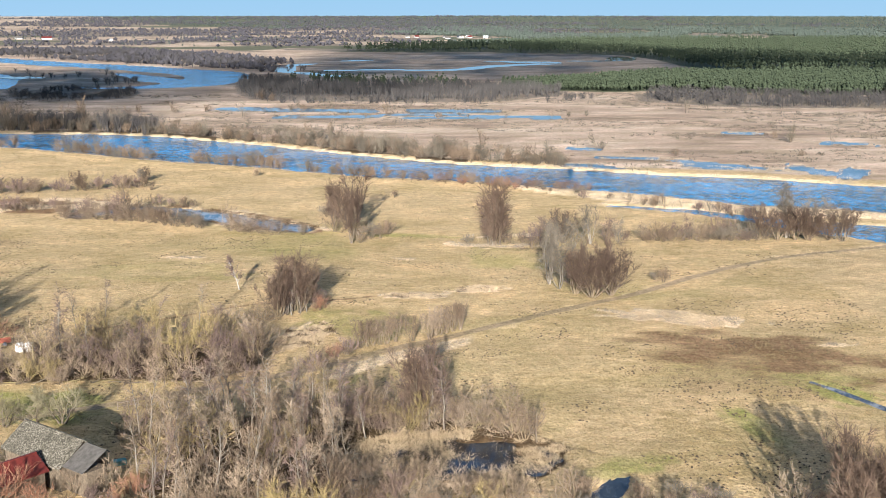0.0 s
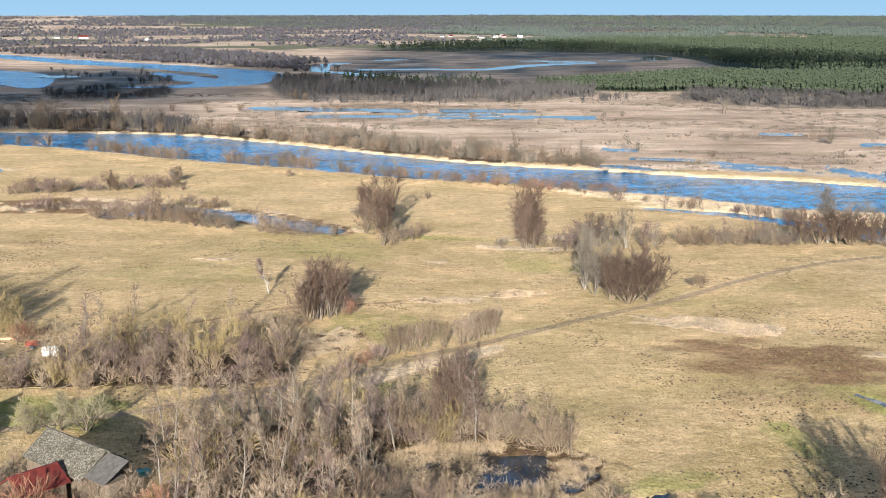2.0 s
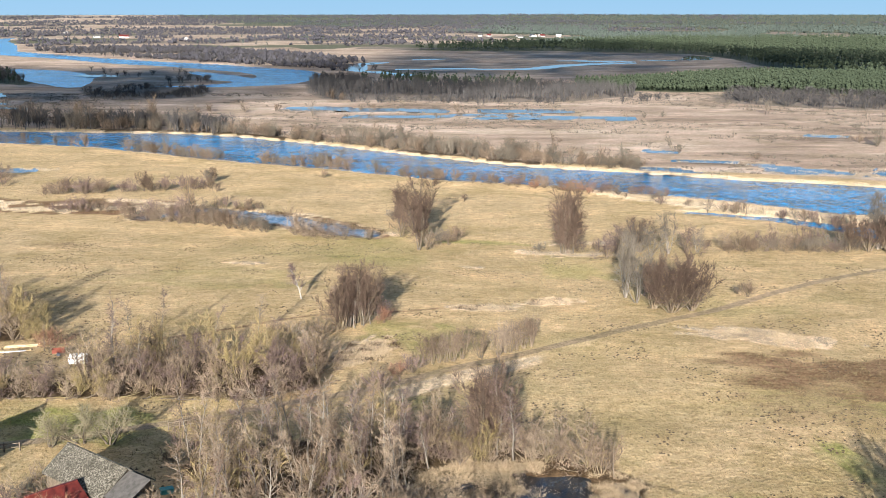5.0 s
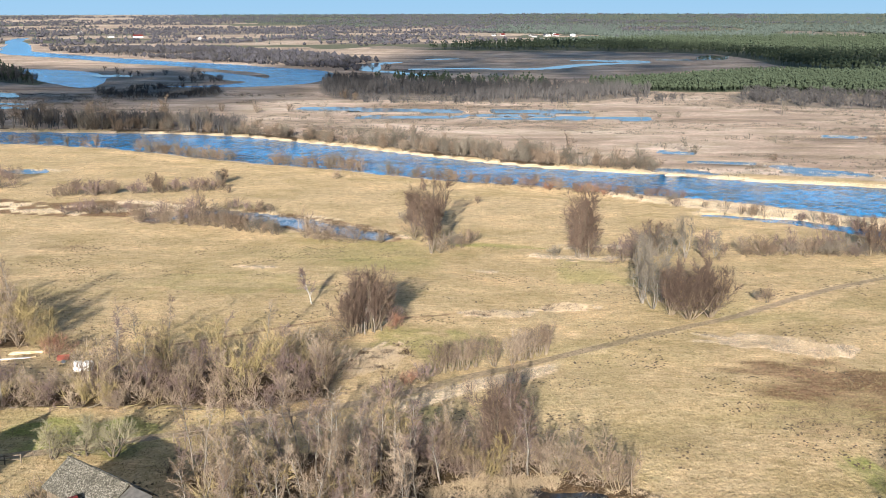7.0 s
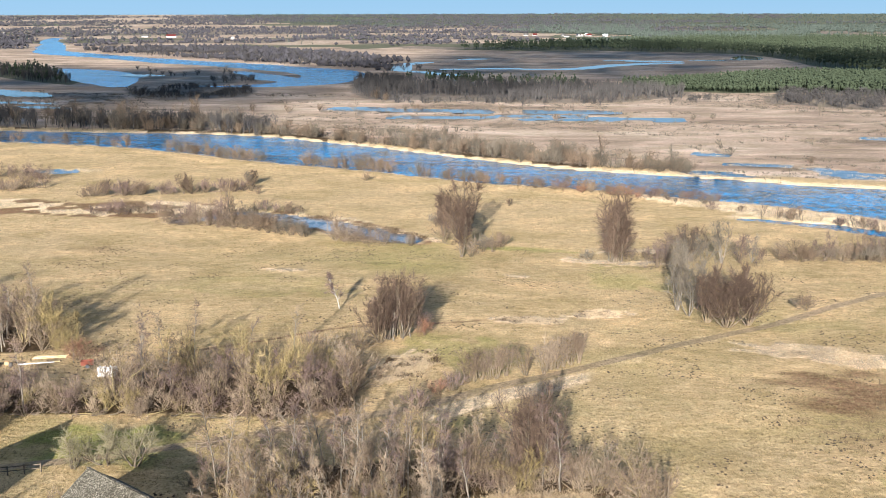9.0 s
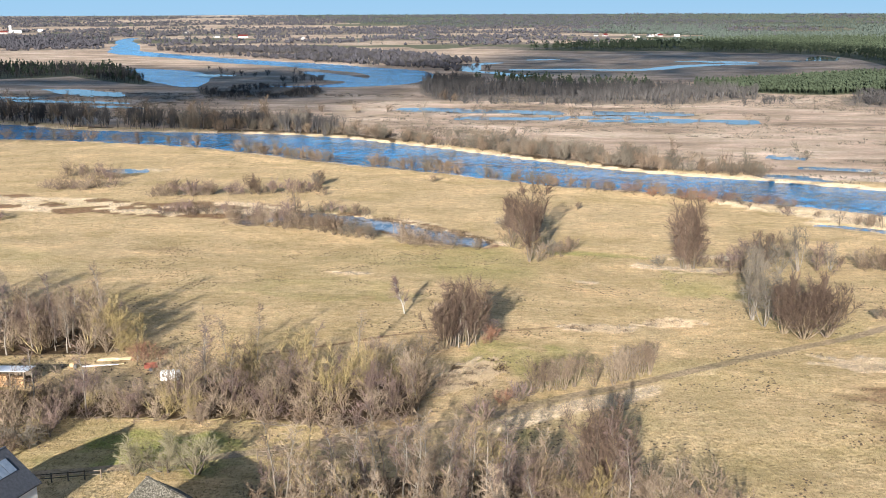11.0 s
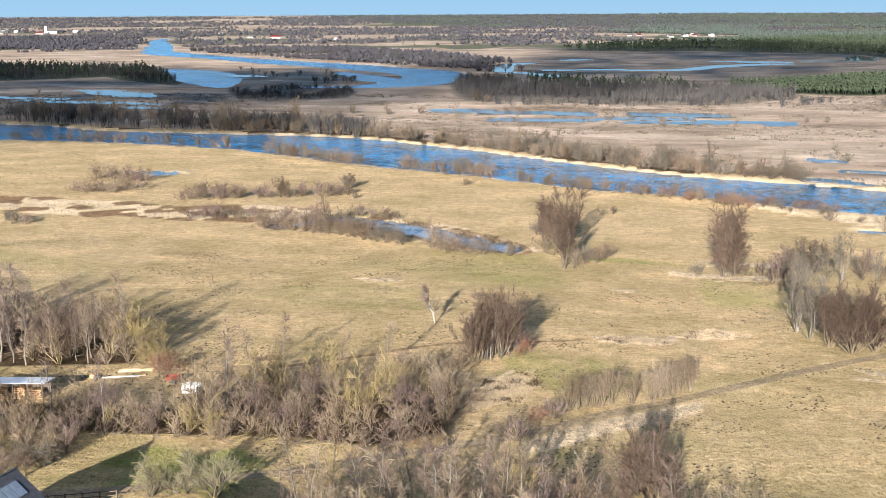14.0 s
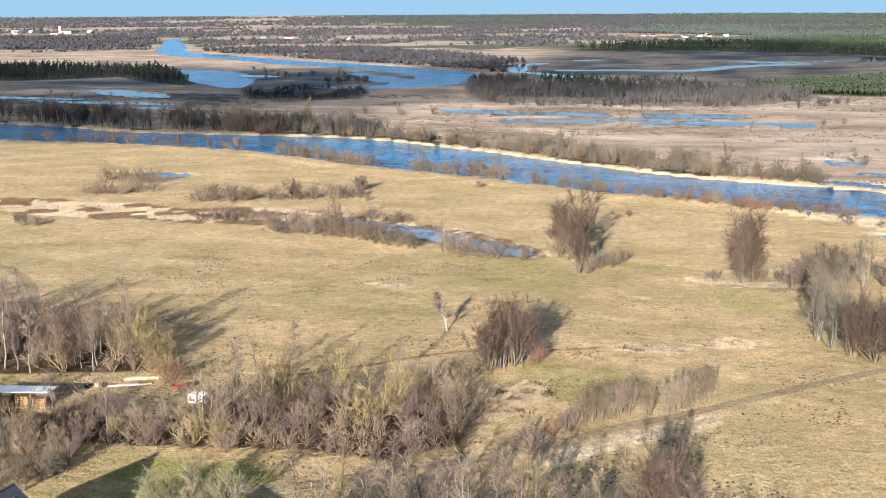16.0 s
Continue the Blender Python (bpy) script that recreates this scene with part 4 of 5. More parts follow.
for kind, x, y, s in [("far", 130, 606, 0.95), ("far", 132, 608, 0.8), ("far", 61, 440, 0.95), ("farshrub", 63, 441, 0.9), ("farshrub", 89, 421, 0.6), ("far", 108.5, 483, 0.5), ("far", 138, 478, 0.8), ("farshrub", 142, 480, 0.9), ("far", 147, 470, 0.9), ("farshrub", 145, 466, 0.8),
                      ("far", 158, 452, 0.85), ("far", 185, 445, 1.15), ("farshrub", 160, 512, 0.8), ("farshrub", 137, 421, 0.6), ("far", 30, 560, 0.9), ("far", -4, 563, 0.9), ("farshrub", -2, 562, 0.9), ("far", 55, 570, 0.8), ("farshrub", 65, 585, 0.8), ("farshrub", 75, 590, 0.8),
                      ("far", -105, 588, 1.0), ("far", -78, 612, 0.9), ("farshrub", -76, 610, 1.0), ("farshrub", -165, 610, 0.9), ("farshrub", -145, 605, 1.0), ("farshrub", -112, 700, 1.3), ("farshrub", -105, 690, 1.2), ("far", -30, 590, 0.8), ("farshrub", -130, 615, 1.0), ("farshrub", -84, 618, 1.0)]:
    plant(kind, x, y, s)


# ---- far woods ----
def octa(rng, r, squash):
    v = np.array([(1, 0, 0), (-1, 0, 0), (0, 1, 0), (0, -1, 0), (0, 0, 1), (0, 0, -1)], float) * rng.uniform(0.75, 1.2, (6, 1)) * r
    v[:, 2] *= squash
    f = [(0, 2, 4), (2, 1, 4), (1, 3, 4), (3, 0, 4), (2, 0, 5), (1, 2, 5), (3, 1, 5), (0, 3, 5)]
    return v, f


def pine_shape(rng, clumps):
    h = Heap()
    tube(h, np.array([(0, 0, -1), (0, 0, 9.0), (0, 0, 14.0)], float), [0.22, 0.14], 3)
    for k in range(clumps):
        z = 5.2 + 9.0 * (k + 0.5) / clumps
        r = 2.25 * (1.05 - 0.7 * k / clumps)
        v, f = octa(rng, r, 1.15)
        a = rng.uniform(0, 6.28)
        h.add(v + (0.7 * r * math.cos(a), 0.7 * r * math.sin(a), z), f)
    return np.vstack(h.v), np.vstack(h.f)


def bare_shape(rng, rods, tall, wide):
    """A far bare tree: a stem and a broom of rods."""
    h = Heap()
    tube(h, np.array([(0, 0, -0.5), (0, 0, 0.5 * tall), (0, 0, 0.8 * tall)], float), [0.22, 0.14], 3)
    for k in range(rods):
        a, t = rng.uniform(0, 6.28), rng.uniform(0.04, 0.65)
        reach = wide * rng.uniform(0.5, 1.0) * (1.15 - 0.5 * t)
        s = np.array([0, 0, t * tall])
        e = s + (reach * math.cos(a), reach * math.sin(a), tall * (1 - t) * rng.uniform(0.4, 0.95))
        tube(h, np.array([s, e]), [0.13], 3)
        m = 0.5 * (s + e)
        tube(h, np.array([m, m + rng.normal(size=3) * (0.9, 0.9, 0.3) + (0, 0, 0.3 * tall * (1 - t))]), [0.11], 3)
    return np.vstack(h.v), np.vstack(h.f)


def canopy_shape(rng):
    """The crown of a far bare tree seen as one rough mass on a stem."""
    h = Heap()
    tube(h, np.array([(0, 0, -0.5), (0, 0, 6.0)]), [0.3], 3)
    for _ in range(2):
        v, f = octa(rng, rng.uniform(2.6, 4.2), 0.95)
        h.add(v + (rng.normal() * 1.8, rng.normal() * 1.8, rng.uniform(2.4, 5.0)), f)
    return np.vstack(h.v), np.vstack(h.f)


def stuff(name, spots, shapes, sizes, material, label, category, rng, sink=0.0):
    """All the spots' trees as one mesh."""
    spots = np.array(spots, float)
    pick, turn = rng.integers(len(shapes), size=len(spots)), rng.uniform(0, 6.28, len(spots))
    size = rng.uniform(*sizes, len(spots))
    z = height(spots[:, 0], spots[:, 1]) - sink
    V, F, n = [], [], 0
    for s, (v, f) in enumerate(shapes):
        at = np.nonzero(pick == s)[0]
        if not len(at):
            continue
        c, d = np.cos(turn[at])[:, None], np.sin(turn[at])[:, None]
        k = size[at][:, None]
        x, y = v[:, 0] * c - v[:, 1] * d, v[:, 0] * d + v[:, 1] * c
        p = np.stack([x * k + spots[at, 0:1], y * k + spots[at, 1:2], v[:, 2] * k + z[at][:, None]], -1)
        V.append(p.reshape(-1, 3))
        F.append((f[None] + (np.arange(len(at)) * len(v))[:, None, None] + n).reshape(-1, 3))
        n += len(at) * len(v)
    return tagged(new(name, mesh_from(name, np.vstack(V), np.vstack(F), material)), label, category, kind="stuff")


far_rng = np.random.default_rng(31)
PINES = [pine_shape(far_rng, 3) for _ in range(5)]
BARES = [bare_shape(far_rng, 15, 11.0, 2.8) for _ in range(5)]
CLUMPS = [bare_shape(far_rng, 17, 6.5, 4.2) for _ in range(4)]


def spots(n, poly, keep=None):
    pts = np.array(poly, float)
    lo, hi = pts.min(0), pts.max(0)
    p = far_rng.uniform(lo, hi, (n, 2))
    ok = (inside(p[:, 0], p[:, 1], poly) > 0) & (water_depth(p[:, 0], p[:, 1]) < -4)
    if keep is not None:
        ok &= keep(p[:, 0], p[:, 1])
    return p[ok]


# scrub behind the first shrubs of the north bank
behind = np.c_[far_rng.uniform(-150, 45, 420), far_rng.uniform(8, 48, 420)]
behind[:, 1] = np.interp(behind[:, 0], NORTH_BANK[:, 0], NORTH_BANK[:, 1]) + behind[:, 1] * np.interp(behind[:, 0], [-150, -95, 20, 45], [0.6, 1.0, 0.9, 0.5])
SCRUBS = []
for s in range(4):
    heaps = grow(np.random.default_rng(300 + s), fine=False, stems=6, tall=5.0, fan=0.8, boughs=4, twigs=2, sprays=2, thick=0.1, low=0.2, twig_len=1.6, twig_wide=0.08, narrow=0.36)
    one = Heap()
    for hp in heaps:
        one.add(np.vstack(hp.v), np.vstack(hp.f))
    SCRUBS.append((np.vstack(one.v), np.vstack(one.f)))
keep = hash_noise(behind[:, 0], behind[:, 1], 12, 57) > 0.12
behind = behind[keep]
stuff("north_bank_scrub", behind[::2], SCRUBS, (0.45, 1.2), TWIG_GREY, "tangled grey-brown willow scrub behind the north bank", "scrub", far_rng)
stuff("north_bank_brush", behind[1::2], SCRUBS, (0.4, 1.0), TWIG_BROWN, "tangled brown brush behind the north bank", "scrub", far_rng)
bank = np.c_[far_rng.uniform(-430, -128, 620), far_rng.uniform(5, 62, 620)]
bank[:, 1] = np.interp(bank[:, 0], NORTH_BANK[:, 0], NORTH_BANK[:, 1]) + bank[:, 1] * np.interp(bank[:, 0], [-430, -200, -128], [1.0, 0.8, 0.4])
stuff("north_bank_wood", bank[hash_noise(bank[:, 0], bank[:, 1], 18, 60) > -0.35], [bare_shape(far_rng, 10, 9.0, 3.0) for _ in range(5)], (0.6, 1.2), BARE_WOOD, "belt of bare trees along the north bank", "woods", far_rng)
# the pine forest east of the marsh
stuff("pine_forest", spots(36000, PINE_EAST), [pine_shape(far_rng, 3) for _ in range(6)], (0.42, 0.66), PINE, "dense dark green pine forest behind the marsh", "forest", far_rng)
stuff("north_pine_forest", spots(24000, PINE_NORTH), [pine_shape(far_rng, 2) for _ in range(4)], (0.6, 0.9), PINE, "long dark pine forest north of the marsh", "forest", far_rng)
stuff("island_pine_wood", spots(700, PINE_LEFT), PINES, (0.45, 0.75), PINE, "dark pines in the wood beside the far river", "forest", far_rng)
stuff("island_bare_wood", spots(2600, PINE_LEFT), BARES, (0.45, 0.85), BARE_WOOD, "dark bare wood beside the far river", "woods", far_rng)
# bare woods between the marsh and the pines
stuff("bare_belt", spots(3000, BELT, lambda x, y: hash_noise(x, y, 26, 59) + 0.012 * (y - 705) > -0.1), BARES, (0.4, 0.85), BARE_WOOD, "belt of bare grey alders before the forest", "woods", far_rng)
stuff("belt_pines", spots(420, [(-120, 880), (-60, 815), (0, 812), (45, 808), (60, 830), (20, 850), (-60, 850), (-100, 900)], lambda x, y: hash_noise(x, y, 24, 54) > -0.1), PINES, (0.4, 0.68), PINE, "scattered pines among the bare belt", "woods", far_rng)
stuff("forest_edge_scrub", spots(1000, EDGE), CLUMPS, (0.55, 1.1), BARE_WOOD, "grey-brown bare scrub along the forest edge", "scrub", far_rng)
stuff("marsh_scrub", spots(650, LOW_BELT, lambda x, y: hash_noise(x, y, 26, 58) > -0.25), CLUMPS, (0.3, 0.75), BARE_WOOD, "dark bare willow scrub on the marsh", "scrub", far_rng)
stuff("marsh_front_scrub", spots(420, [(-120, 680), (-70, 655), (0, 668), (90, 682), (100, 735), (20, 702), (-60, 694)], lambda x, y: hash_noise(x, y, 22, 55) > 0.0), CLUMPS, (0.5, 1.0), BARE_WOOD, "rounded bare willow scrub at the marsh's edge", "scrub", far_rng)
ISLE = [(-390, 1040), (-330, 1060), (-285, 1030), (-250, 925), (-222, 845), (-262, 838), (-300, 840), (-345, 905)]
stuff("island_scrub", spots(240, ISLE, lambda x, y: (hash_noise(x, y, 30, 56) > 0.1) | (x > -262) & (y < 930)), CLUMPS, (0.4, 1.0), BARE_WOOD, "scattered scrub on the river's tongue of land", "scrub", far_rng)
stuff("bank_scrub_north", spots(1300, [(-640, 1500), (-590, 1430), (-420, 1270), (-300, 1155), (-190, 1065), (-150, 1000), (-120, 1010), (-165, 1180), (-210, 1250), (-330, 1400), (-470, 1560)]), CLUMPS, (0.8, 1.35), BARE_WOOD, "bare scrub along the far river", "scrub", far_rng)

stuff("far_bank_wood", spots(4200, [(-640, 1500), (-590, 1440), (-420, 1280), (-300, 1165), (-190, 1072), (-150, 1010), (-128, 1030), (-165, 1230), (-240, 1360), (-330, 1480), (-470, 1620), (-590, 1640)], lambda x, y: hash_noise(x * 0.6, y, 50, 62) > -0.45), [canopy_shape(far_rng) for _ in range(5)], (0.4, 0.85), FAR_WOOD, "grey bare wood along the far river", "woods", far_rng)
stuff("town_wood", spots(5200, [(-1300, 1500), (-760, 1560), (-815, 1720), (-915, 1950), (-1010, 2150), (-1500, 2200)], lambda x, y: hash_noise(x * 0.5, y, 70, 63) > -0.5), [canopy_shape(far_rng) for _ in range(5)], (0.5, 0.95), FAR_WOOD, "grey bare wood between the river and the town", "woods", far_rng)


WIDE = [(-3200, 1500), (-1100, 1150), (-700, 1560), (-560, 1720), (-300, 1650), (-60, 1900), (700, 2150), (1700, 1800), (2600, 2600), (2200, 4300), (0, 4880), (-2600, 4000)]
clearing = lambda x, y: ((np.abs(x - 24) < 130) & (y > 2060) & (y < 2340)) | ((np.abs(x + 1424) < 170) & (y > 2300) & (y < 2570))
rough_keep = lambda x, y: ~clearing(x, y) & (patchwork(x, y, 61, -0.38) > 1.1 * step01(x, -100, 700)) & (np.hypot(x, y) < 4900) & (np.abs(np.degrees(np.arctan2(x, y)) + 6) < 34)
stuff("distant_bare_woods", spots(42000, WIDE, rough_keep), [canopy_shape(far_rng) for _ in range(5)], (0.45, 0.95), FAR_WOOD, "patchwork of distant bare woods across the plain", "woods", far_rng)
pine_keep = lambda x, y: ~clearing(x, y) & (patchwork(x, y, 71, 0.5 - 1.3 * step01(x, -300, 700)) > 0) & (np.hypot(x, y) < 4900) & (np.abs(np.degrees(np.arctan2(x, y)) + 6) < 34)
stuff("distant_pine_woods", spots(9000, WIDE, pine_keep), [pine_shape(far_rng, 2) for _ in range(3)], (0.5, 0.8), HAZED_PINE, "distant pine woods towards the horizon", "woods", far_rng)
sweep, out = np.radians(far_rng.uniform(-24, 25, 40000)), 1650 * (4850 / 1650) ** (far_rng.uniform(0, 1, 40000) ** 1.25)
broad = np.c_[out * np.sin(sweep), out * np.cos(sweep)]
broad = broad[(wide_forest(broad[:, 0], broad[:, 1]) > 0) & (inside(broad[:, 0], broad[:, 1], PINE_NORTH) < 0)]
reach = np.hypot(broad[:, 0], broad[:, 1])
stuff("broad_pine_forest", broad[reach < 3300], [canopy_shape(far_rng) for _ in range(6)], (0.5, 1.0), HAZED_PINE, "broad green pine forest across the north-eastern plain", "forest", far_rng)
stuff("remote_pine_forest", broad[reach > 3300], [canopy_shape(far_rng) for _ in range(4)], (0.3, 0.55), HAZED_PINE, "green pine forest fading towards the horizon", "forest", far_rng)
ring = far_rng.uniform(-1, 1, 6500)
angle, reach = np.radians(-6 + 36 * ring), far_rng.uniform(4350, 4900, len(ring))
# The blue of this forest is haze carried by its base colour.
stuff("horizon_forest", np.c_[reach * np.sin(angle), reach * np.cos(angle)], [pine_shape(far_rng, 1) for _ in range(3)], (0.2, 0.36), HORIZON_HAZED, "unbroken forest along the horizon", "woods", far_rng)


# ---- the cloud whose shadow lies over the far marsh ----
def build_cloud():
    rng = np.random.default_rng(77)
    shade = [(-900, 420), (-300, 425), (-175, 440), (-150, 508), (-150, 562), (-140, 612), (-155, 660), (-135, 682), (-60, 695), (0, 715), (60, 800), (115, 900), (185, 970), (242, 955), (375, 965), (700, 880), (900, 1200), (430, 1330), (380, 1410), (310, 1490), (250, 1620), (190, 1770), (46, 1840), (-170, 1790), (-185, 1357), (-190, 1281), (-225, 1209), (-245, 1150), (-270, 1100), (-330, 1110), (-400, 1145), (-445, 1095), (-560, 1135), (-670, 1115), (-900, 1090)]
    top = 420.0
    bm = bmesh.new()
    for x, y in scatter(rng, shade, 42, tries=24):
        edge = float(inside(np.array([x]), np.array([y]), shade)[0])
        if edge < 25:
            continue
        r = min(75, edge) * rng.uniform(0.8, 1.05)
        m = Matrix.Translation((x - 0.04 * top / math.tan(SUN_ELEV), y - top / math.tan(SUN_ELEV), top + rng.uniform(-6, 6))) @ Matrix.Diagonal((r, 0.8 * r, min(12, 0.22 * r), 1))
        bmesh.ops.create_icosphere(bm, subdivisions=1, radius=1.0, matrix=m)
    me = bpy.data.meshes.new("cloud")
    bm.to_mesh(me)
    bm.free()
    me.materials.append(CLOUD)
    tagged(new("cloud", me), "flat white cloud bank drifting high over the plain", "cloud", kind="stuff")


build_cloud()


# ---- grass, reed and soil ----
def blades(rng, n, spread, tall, wide, lean):
    """A clump of flat pointed blades."""
    v, f = [], []
    for k in range(n):
        a = rng.uniform(0, 6.28)
        p = np.array([spread * rng.normal(), spread * rng.normal(), -0.05])
        side = np.array([math.cos(a), math.sin(a), 0]) * wide * 0.5
        tip = p + (lean * rng.normal(), lean * rng.normal(), tall * rng.uniform(0.6, 1.1))
        v += [p - side, p + side, tip]
        f.append((3 * k, 3 * k + 1, 3 * k + 2))
    return np.array(v), np.array(f)


grass_rng = np.random.default_rng(41)


def cover_spots(n, x0, x1, y0, y1, keep):
    p = np.c_[grass_rng.uniform(x0, x1, n), grass_rng.uniform(y0, y1, n)]
    az = np.degrees(np.arctan2(p[:, 0], p[:, 1] + 17))
    p = p[(az > -35) & (az < 24)]
    return p[keep(p[:, 0], p[:, 1])]


def open_meadow(x, y):
    c = cover(x, y)
    return (c["litter"] < 0.4) & (c["track"] < 0.3) & (water_depth(x, y) < -1) & (pond_depth(x, y) < -0.3) & (c["reed"] < 0.5)


TUFTS = [blades(grass_rng, 6, 0.12, 0.26, 0.06, 0.08) for _ in range(5)]
stuff("grass_tufts", cover_spots(60000, -110, 75, 92, 265, open_meadow), TUFTS, (0.6, 1.3), GRASS, "straw-coloured tufts of dry winter grass", "grass", grass_rng)
BIG_TUFTS = [blades(grass_rng, 5, 0.3, 0.4, 0.14, 0.12) for _ in range(4)]
stuff("far_grass_tufts", cover_spots(16000, -230, 130, 255, 440, lambda x, y: open_meadow(x, y) & (y < np.interp(x, SOUTH_BANK[:, 0], SOUTH_BANK[:, 1]) - 3)), BIG_TUFTS, (0.6, 1.2), GRASS, "straw-coloured grass tufts towards the river", "grass", grass_rng)
REEDS = [blades(grass_rng, 9, 0.25, 0.5, 0.07, 0.32) for _ in range(5)]
stuff("reed_beds", cover_spots(60000, -60, 75, 94, 265, lambda x, y: (cover(x, y)["reed"] > 0.66) & (cover(x, y)["track"] < 0.2) & (hash_noise(x, y, 2.2, 91) > -0.25)), REEDS, (0.6, 1.3), STRAW, "pale bleached reed beds", "reed", grass_rng)
BANK_REEDS = [blades(grass_rng, 7, 0.7, 0.55, 0.16, 0.4) for _ in range(4)]
stuff("bank_reeds", cover_spots(90000, -330, 190, 262, 540, lambda x, y: (cover(x, y)["reed"] > 0.5) & (water_depth(x, y) < 0.6) & (hash_noise(x, y, 4, 92) > -0.3)), BANK_REEDS, (0.6, 1.1), STRAW, "pale reed fringe along the river banks", "reed", grass_rng)
BROWN_SEDGE = twig_material("brown_sedge", (0.016, 0.010, 0.006), (0.052, 0.032, 0.019))
SEDGES = [blades(grass_rng, 6, 0.25, 0.45, 0.10, 0.2) for _ in range(4)]
stuff("sedge_tussocks", cover_spots(26000, -260, 75, 100, 330, lambda x, y: (cover(x, y)["brown"] > 0.35) & (water_depth(x, y) < -0.5)), SEDGES, (0.6, 1.3), SEDGE, "brown sedge tussocks in the hollows", "sedge", grass_rng)
MARSH_TUFTS = [blades(grass_rng, 6, 0.9, 0.8, 0.5, 0.5) for _ in range(4)]


def open_marsh(x, y):
    n = np.interp(x, NORTH_BANK[:, 0], NORTH_BANK[:, 1])
    return (y > n + 6) & (water_depth(x, y) < -1) & (hash_noise(x * 0.5, y, 26, 98) + 0.4 * hash_noise(x, y, 8, 99) > 0.05)


stuff("marsh_tussocks", cover_spots(16000, -420, 320, 380, 760, open_marsh), MARSH_TUFTS, (0.6, 1.3), TWIG_GREY, "brown tussocks across the marsh", "sedge", grass_rng)
FLAT_REEDS = [blades(grass_rng, 10, 0.3, 0.42, 0.08, 0.42) for _ in range(5)]
WATER_STEMS = [blades(grass_rng, 9, 0.5, 1.0, 0.10, 0.3) for _ in range(4)]
stuff("oxbow_reeds", cover_spots(16000, -104, -30, 262, 312, lambda x, y: (band(x, y, OXBOW, 1.6, 4) > -1.5) & (hash_noise(x, y, 5, 88) + 0.4 * hash_noise(x, y, 1.8, 89) > 0.0)), WATER_STEMS, (0.5, 1.0), SEDGE, "brown dead stems standing in the old river arm", "reed", grass_rng)
stuff("pond_reeds", cover_spots(15000, -14, 16, 93, 120, lambda x, y: (blob(x, y, *MARSH_POND, 0.4) > -1.2) & (hash_noise(x, y, 3.4, 86) + 0.9 * hash_noise(x, y * 1.6, 0.9, 87) > -0.05) & (blob(x, y, 7.5, 112.6, 5.5, 1.6, -8, 0.4) < 0)), FLAT_REEDS, (0.6, 1.2), PALE_REED, "pale reeds broken down in the marsh pond", "reed", grass_rng)
# broken reed lying in patches on the meadow: x, y, half length, half width, turn
LAID = [(-4.9, 192.8, 5.2, 2.2, -4), (7.0, 199.6, 4.6, 2.4, 22), (41, 174.5, 9, 5.5, -30), (-20.9, 163.6, 3.0, 7.5, -12), (-24.0, 158.5, 2.0, 4.5, -10)]


def laid(p, n, low, high):
    cx, cy, rx, ry, turn = p
    q = np.c_[grass_rng.uniform(cx - 11, cx + 11, n), grass_rng.uniform(cy - 9, cy + 9, n)]
    inner = blob(q[:, 0], q[:, 1], cx, cy, rx, ry, turn, 0.35) > 0
    tone = hash_noise(q[:, 0], q[:, 1], 1.5, 83) + 0.6 * hash_noise(q[:, 0] * 0.6, q[:, 1], 0.6, 84)
    return q[inner & (tone > low) & (tone < high)]


stuff("laid_reeds", np.vstack([laid(p, 1300 if i == 2 else 4200, -0.3, 9) for i, p in enumerate(LAID)]), FLAT_REEDS, (0.6, 1.2), PALE_REED, "bleached broken reed lying in patches on the meadow", "reed", grass_rng)
stuff("laid_sedge", np.vstack([laid(p, 3000, -9, -0.12) for p in LAID[:2] + LAID[3:5]]), SEDGES, (0.6, 1.15), BROWN_SEDGE, "dark brown sedge among the laid reed", "sedge", grass_rng)
HILL = (np.array([(0.3, 0, -0.05), (0.1, 0.27, -0.05), (-0.25, 0.17, -0.05), (-0.24, -0.18, -0.05), (0.1, -0.28, -0.05), (0.02, 0.01, 0.17)]), np.array([(0, 1, 5), (1, 2, 5), (2, 3, 5), (3, 4, 5), (4, 0, 5)]))
stuff("molehills", cover_spots(22000, -110, 75, 92, 262, lambda x, y: open_meadow(x, y) & (hash_noise(x, y, 9, 95) + 0.5 * hash_noise(x, y, 3, 96) > 0.40)), [HILL], (0.5, 1.05), SOIL, "dark molehills dotted over the meadow", "soil", grass_rng)


# ---- buildings and things ----
def box_bm(bm, x0, x1, y0, y1, z0, z1):
    bmesh.ops.create_cube(bm, size=1.0, matrix=Matrix.Translation(((x0 + x1) / 2, (y0 + y1) / 2, (z0 + z1) / 2)) @ Matrix.Diagonal((x1 - x0, y1 - y0, z1 - z0, 1)))


def part(name, bm, material, parent, label="", bevel=0.0):
    if bevel:
        bmesh.ops.bevel(bm, geom=list(bm.edges), offset=bevel, segments=1, affect="EDGES")
    me = bpy.data.meshes.new(name)
    bm.to_mesh(me)
    bm.free()
    me.materials.append(material)
    return part_mesh(name, me, parent, label)


def prism(pts, x0, x1):
    """A body of one outline in y, z, drawn out from x0 to x1."""
    bm = bmesh.new()
    a = [bm.verts.new((x0, y, z)) for y, z in pts]
    b = [bm.verts.new((x1, y, z)) for y, z in pts]
    bm.faces.new(a[::-1])
    bm.faces.new(b)
    n = len(pts)
    for i in range(n):
        bm.faces.new((a[i], a[(i + 1) % n], b[(i + 1) % n], b[i]))
    bmesh.ops.recalc_face_normals(bm, faces=bm.faces)
    return bm


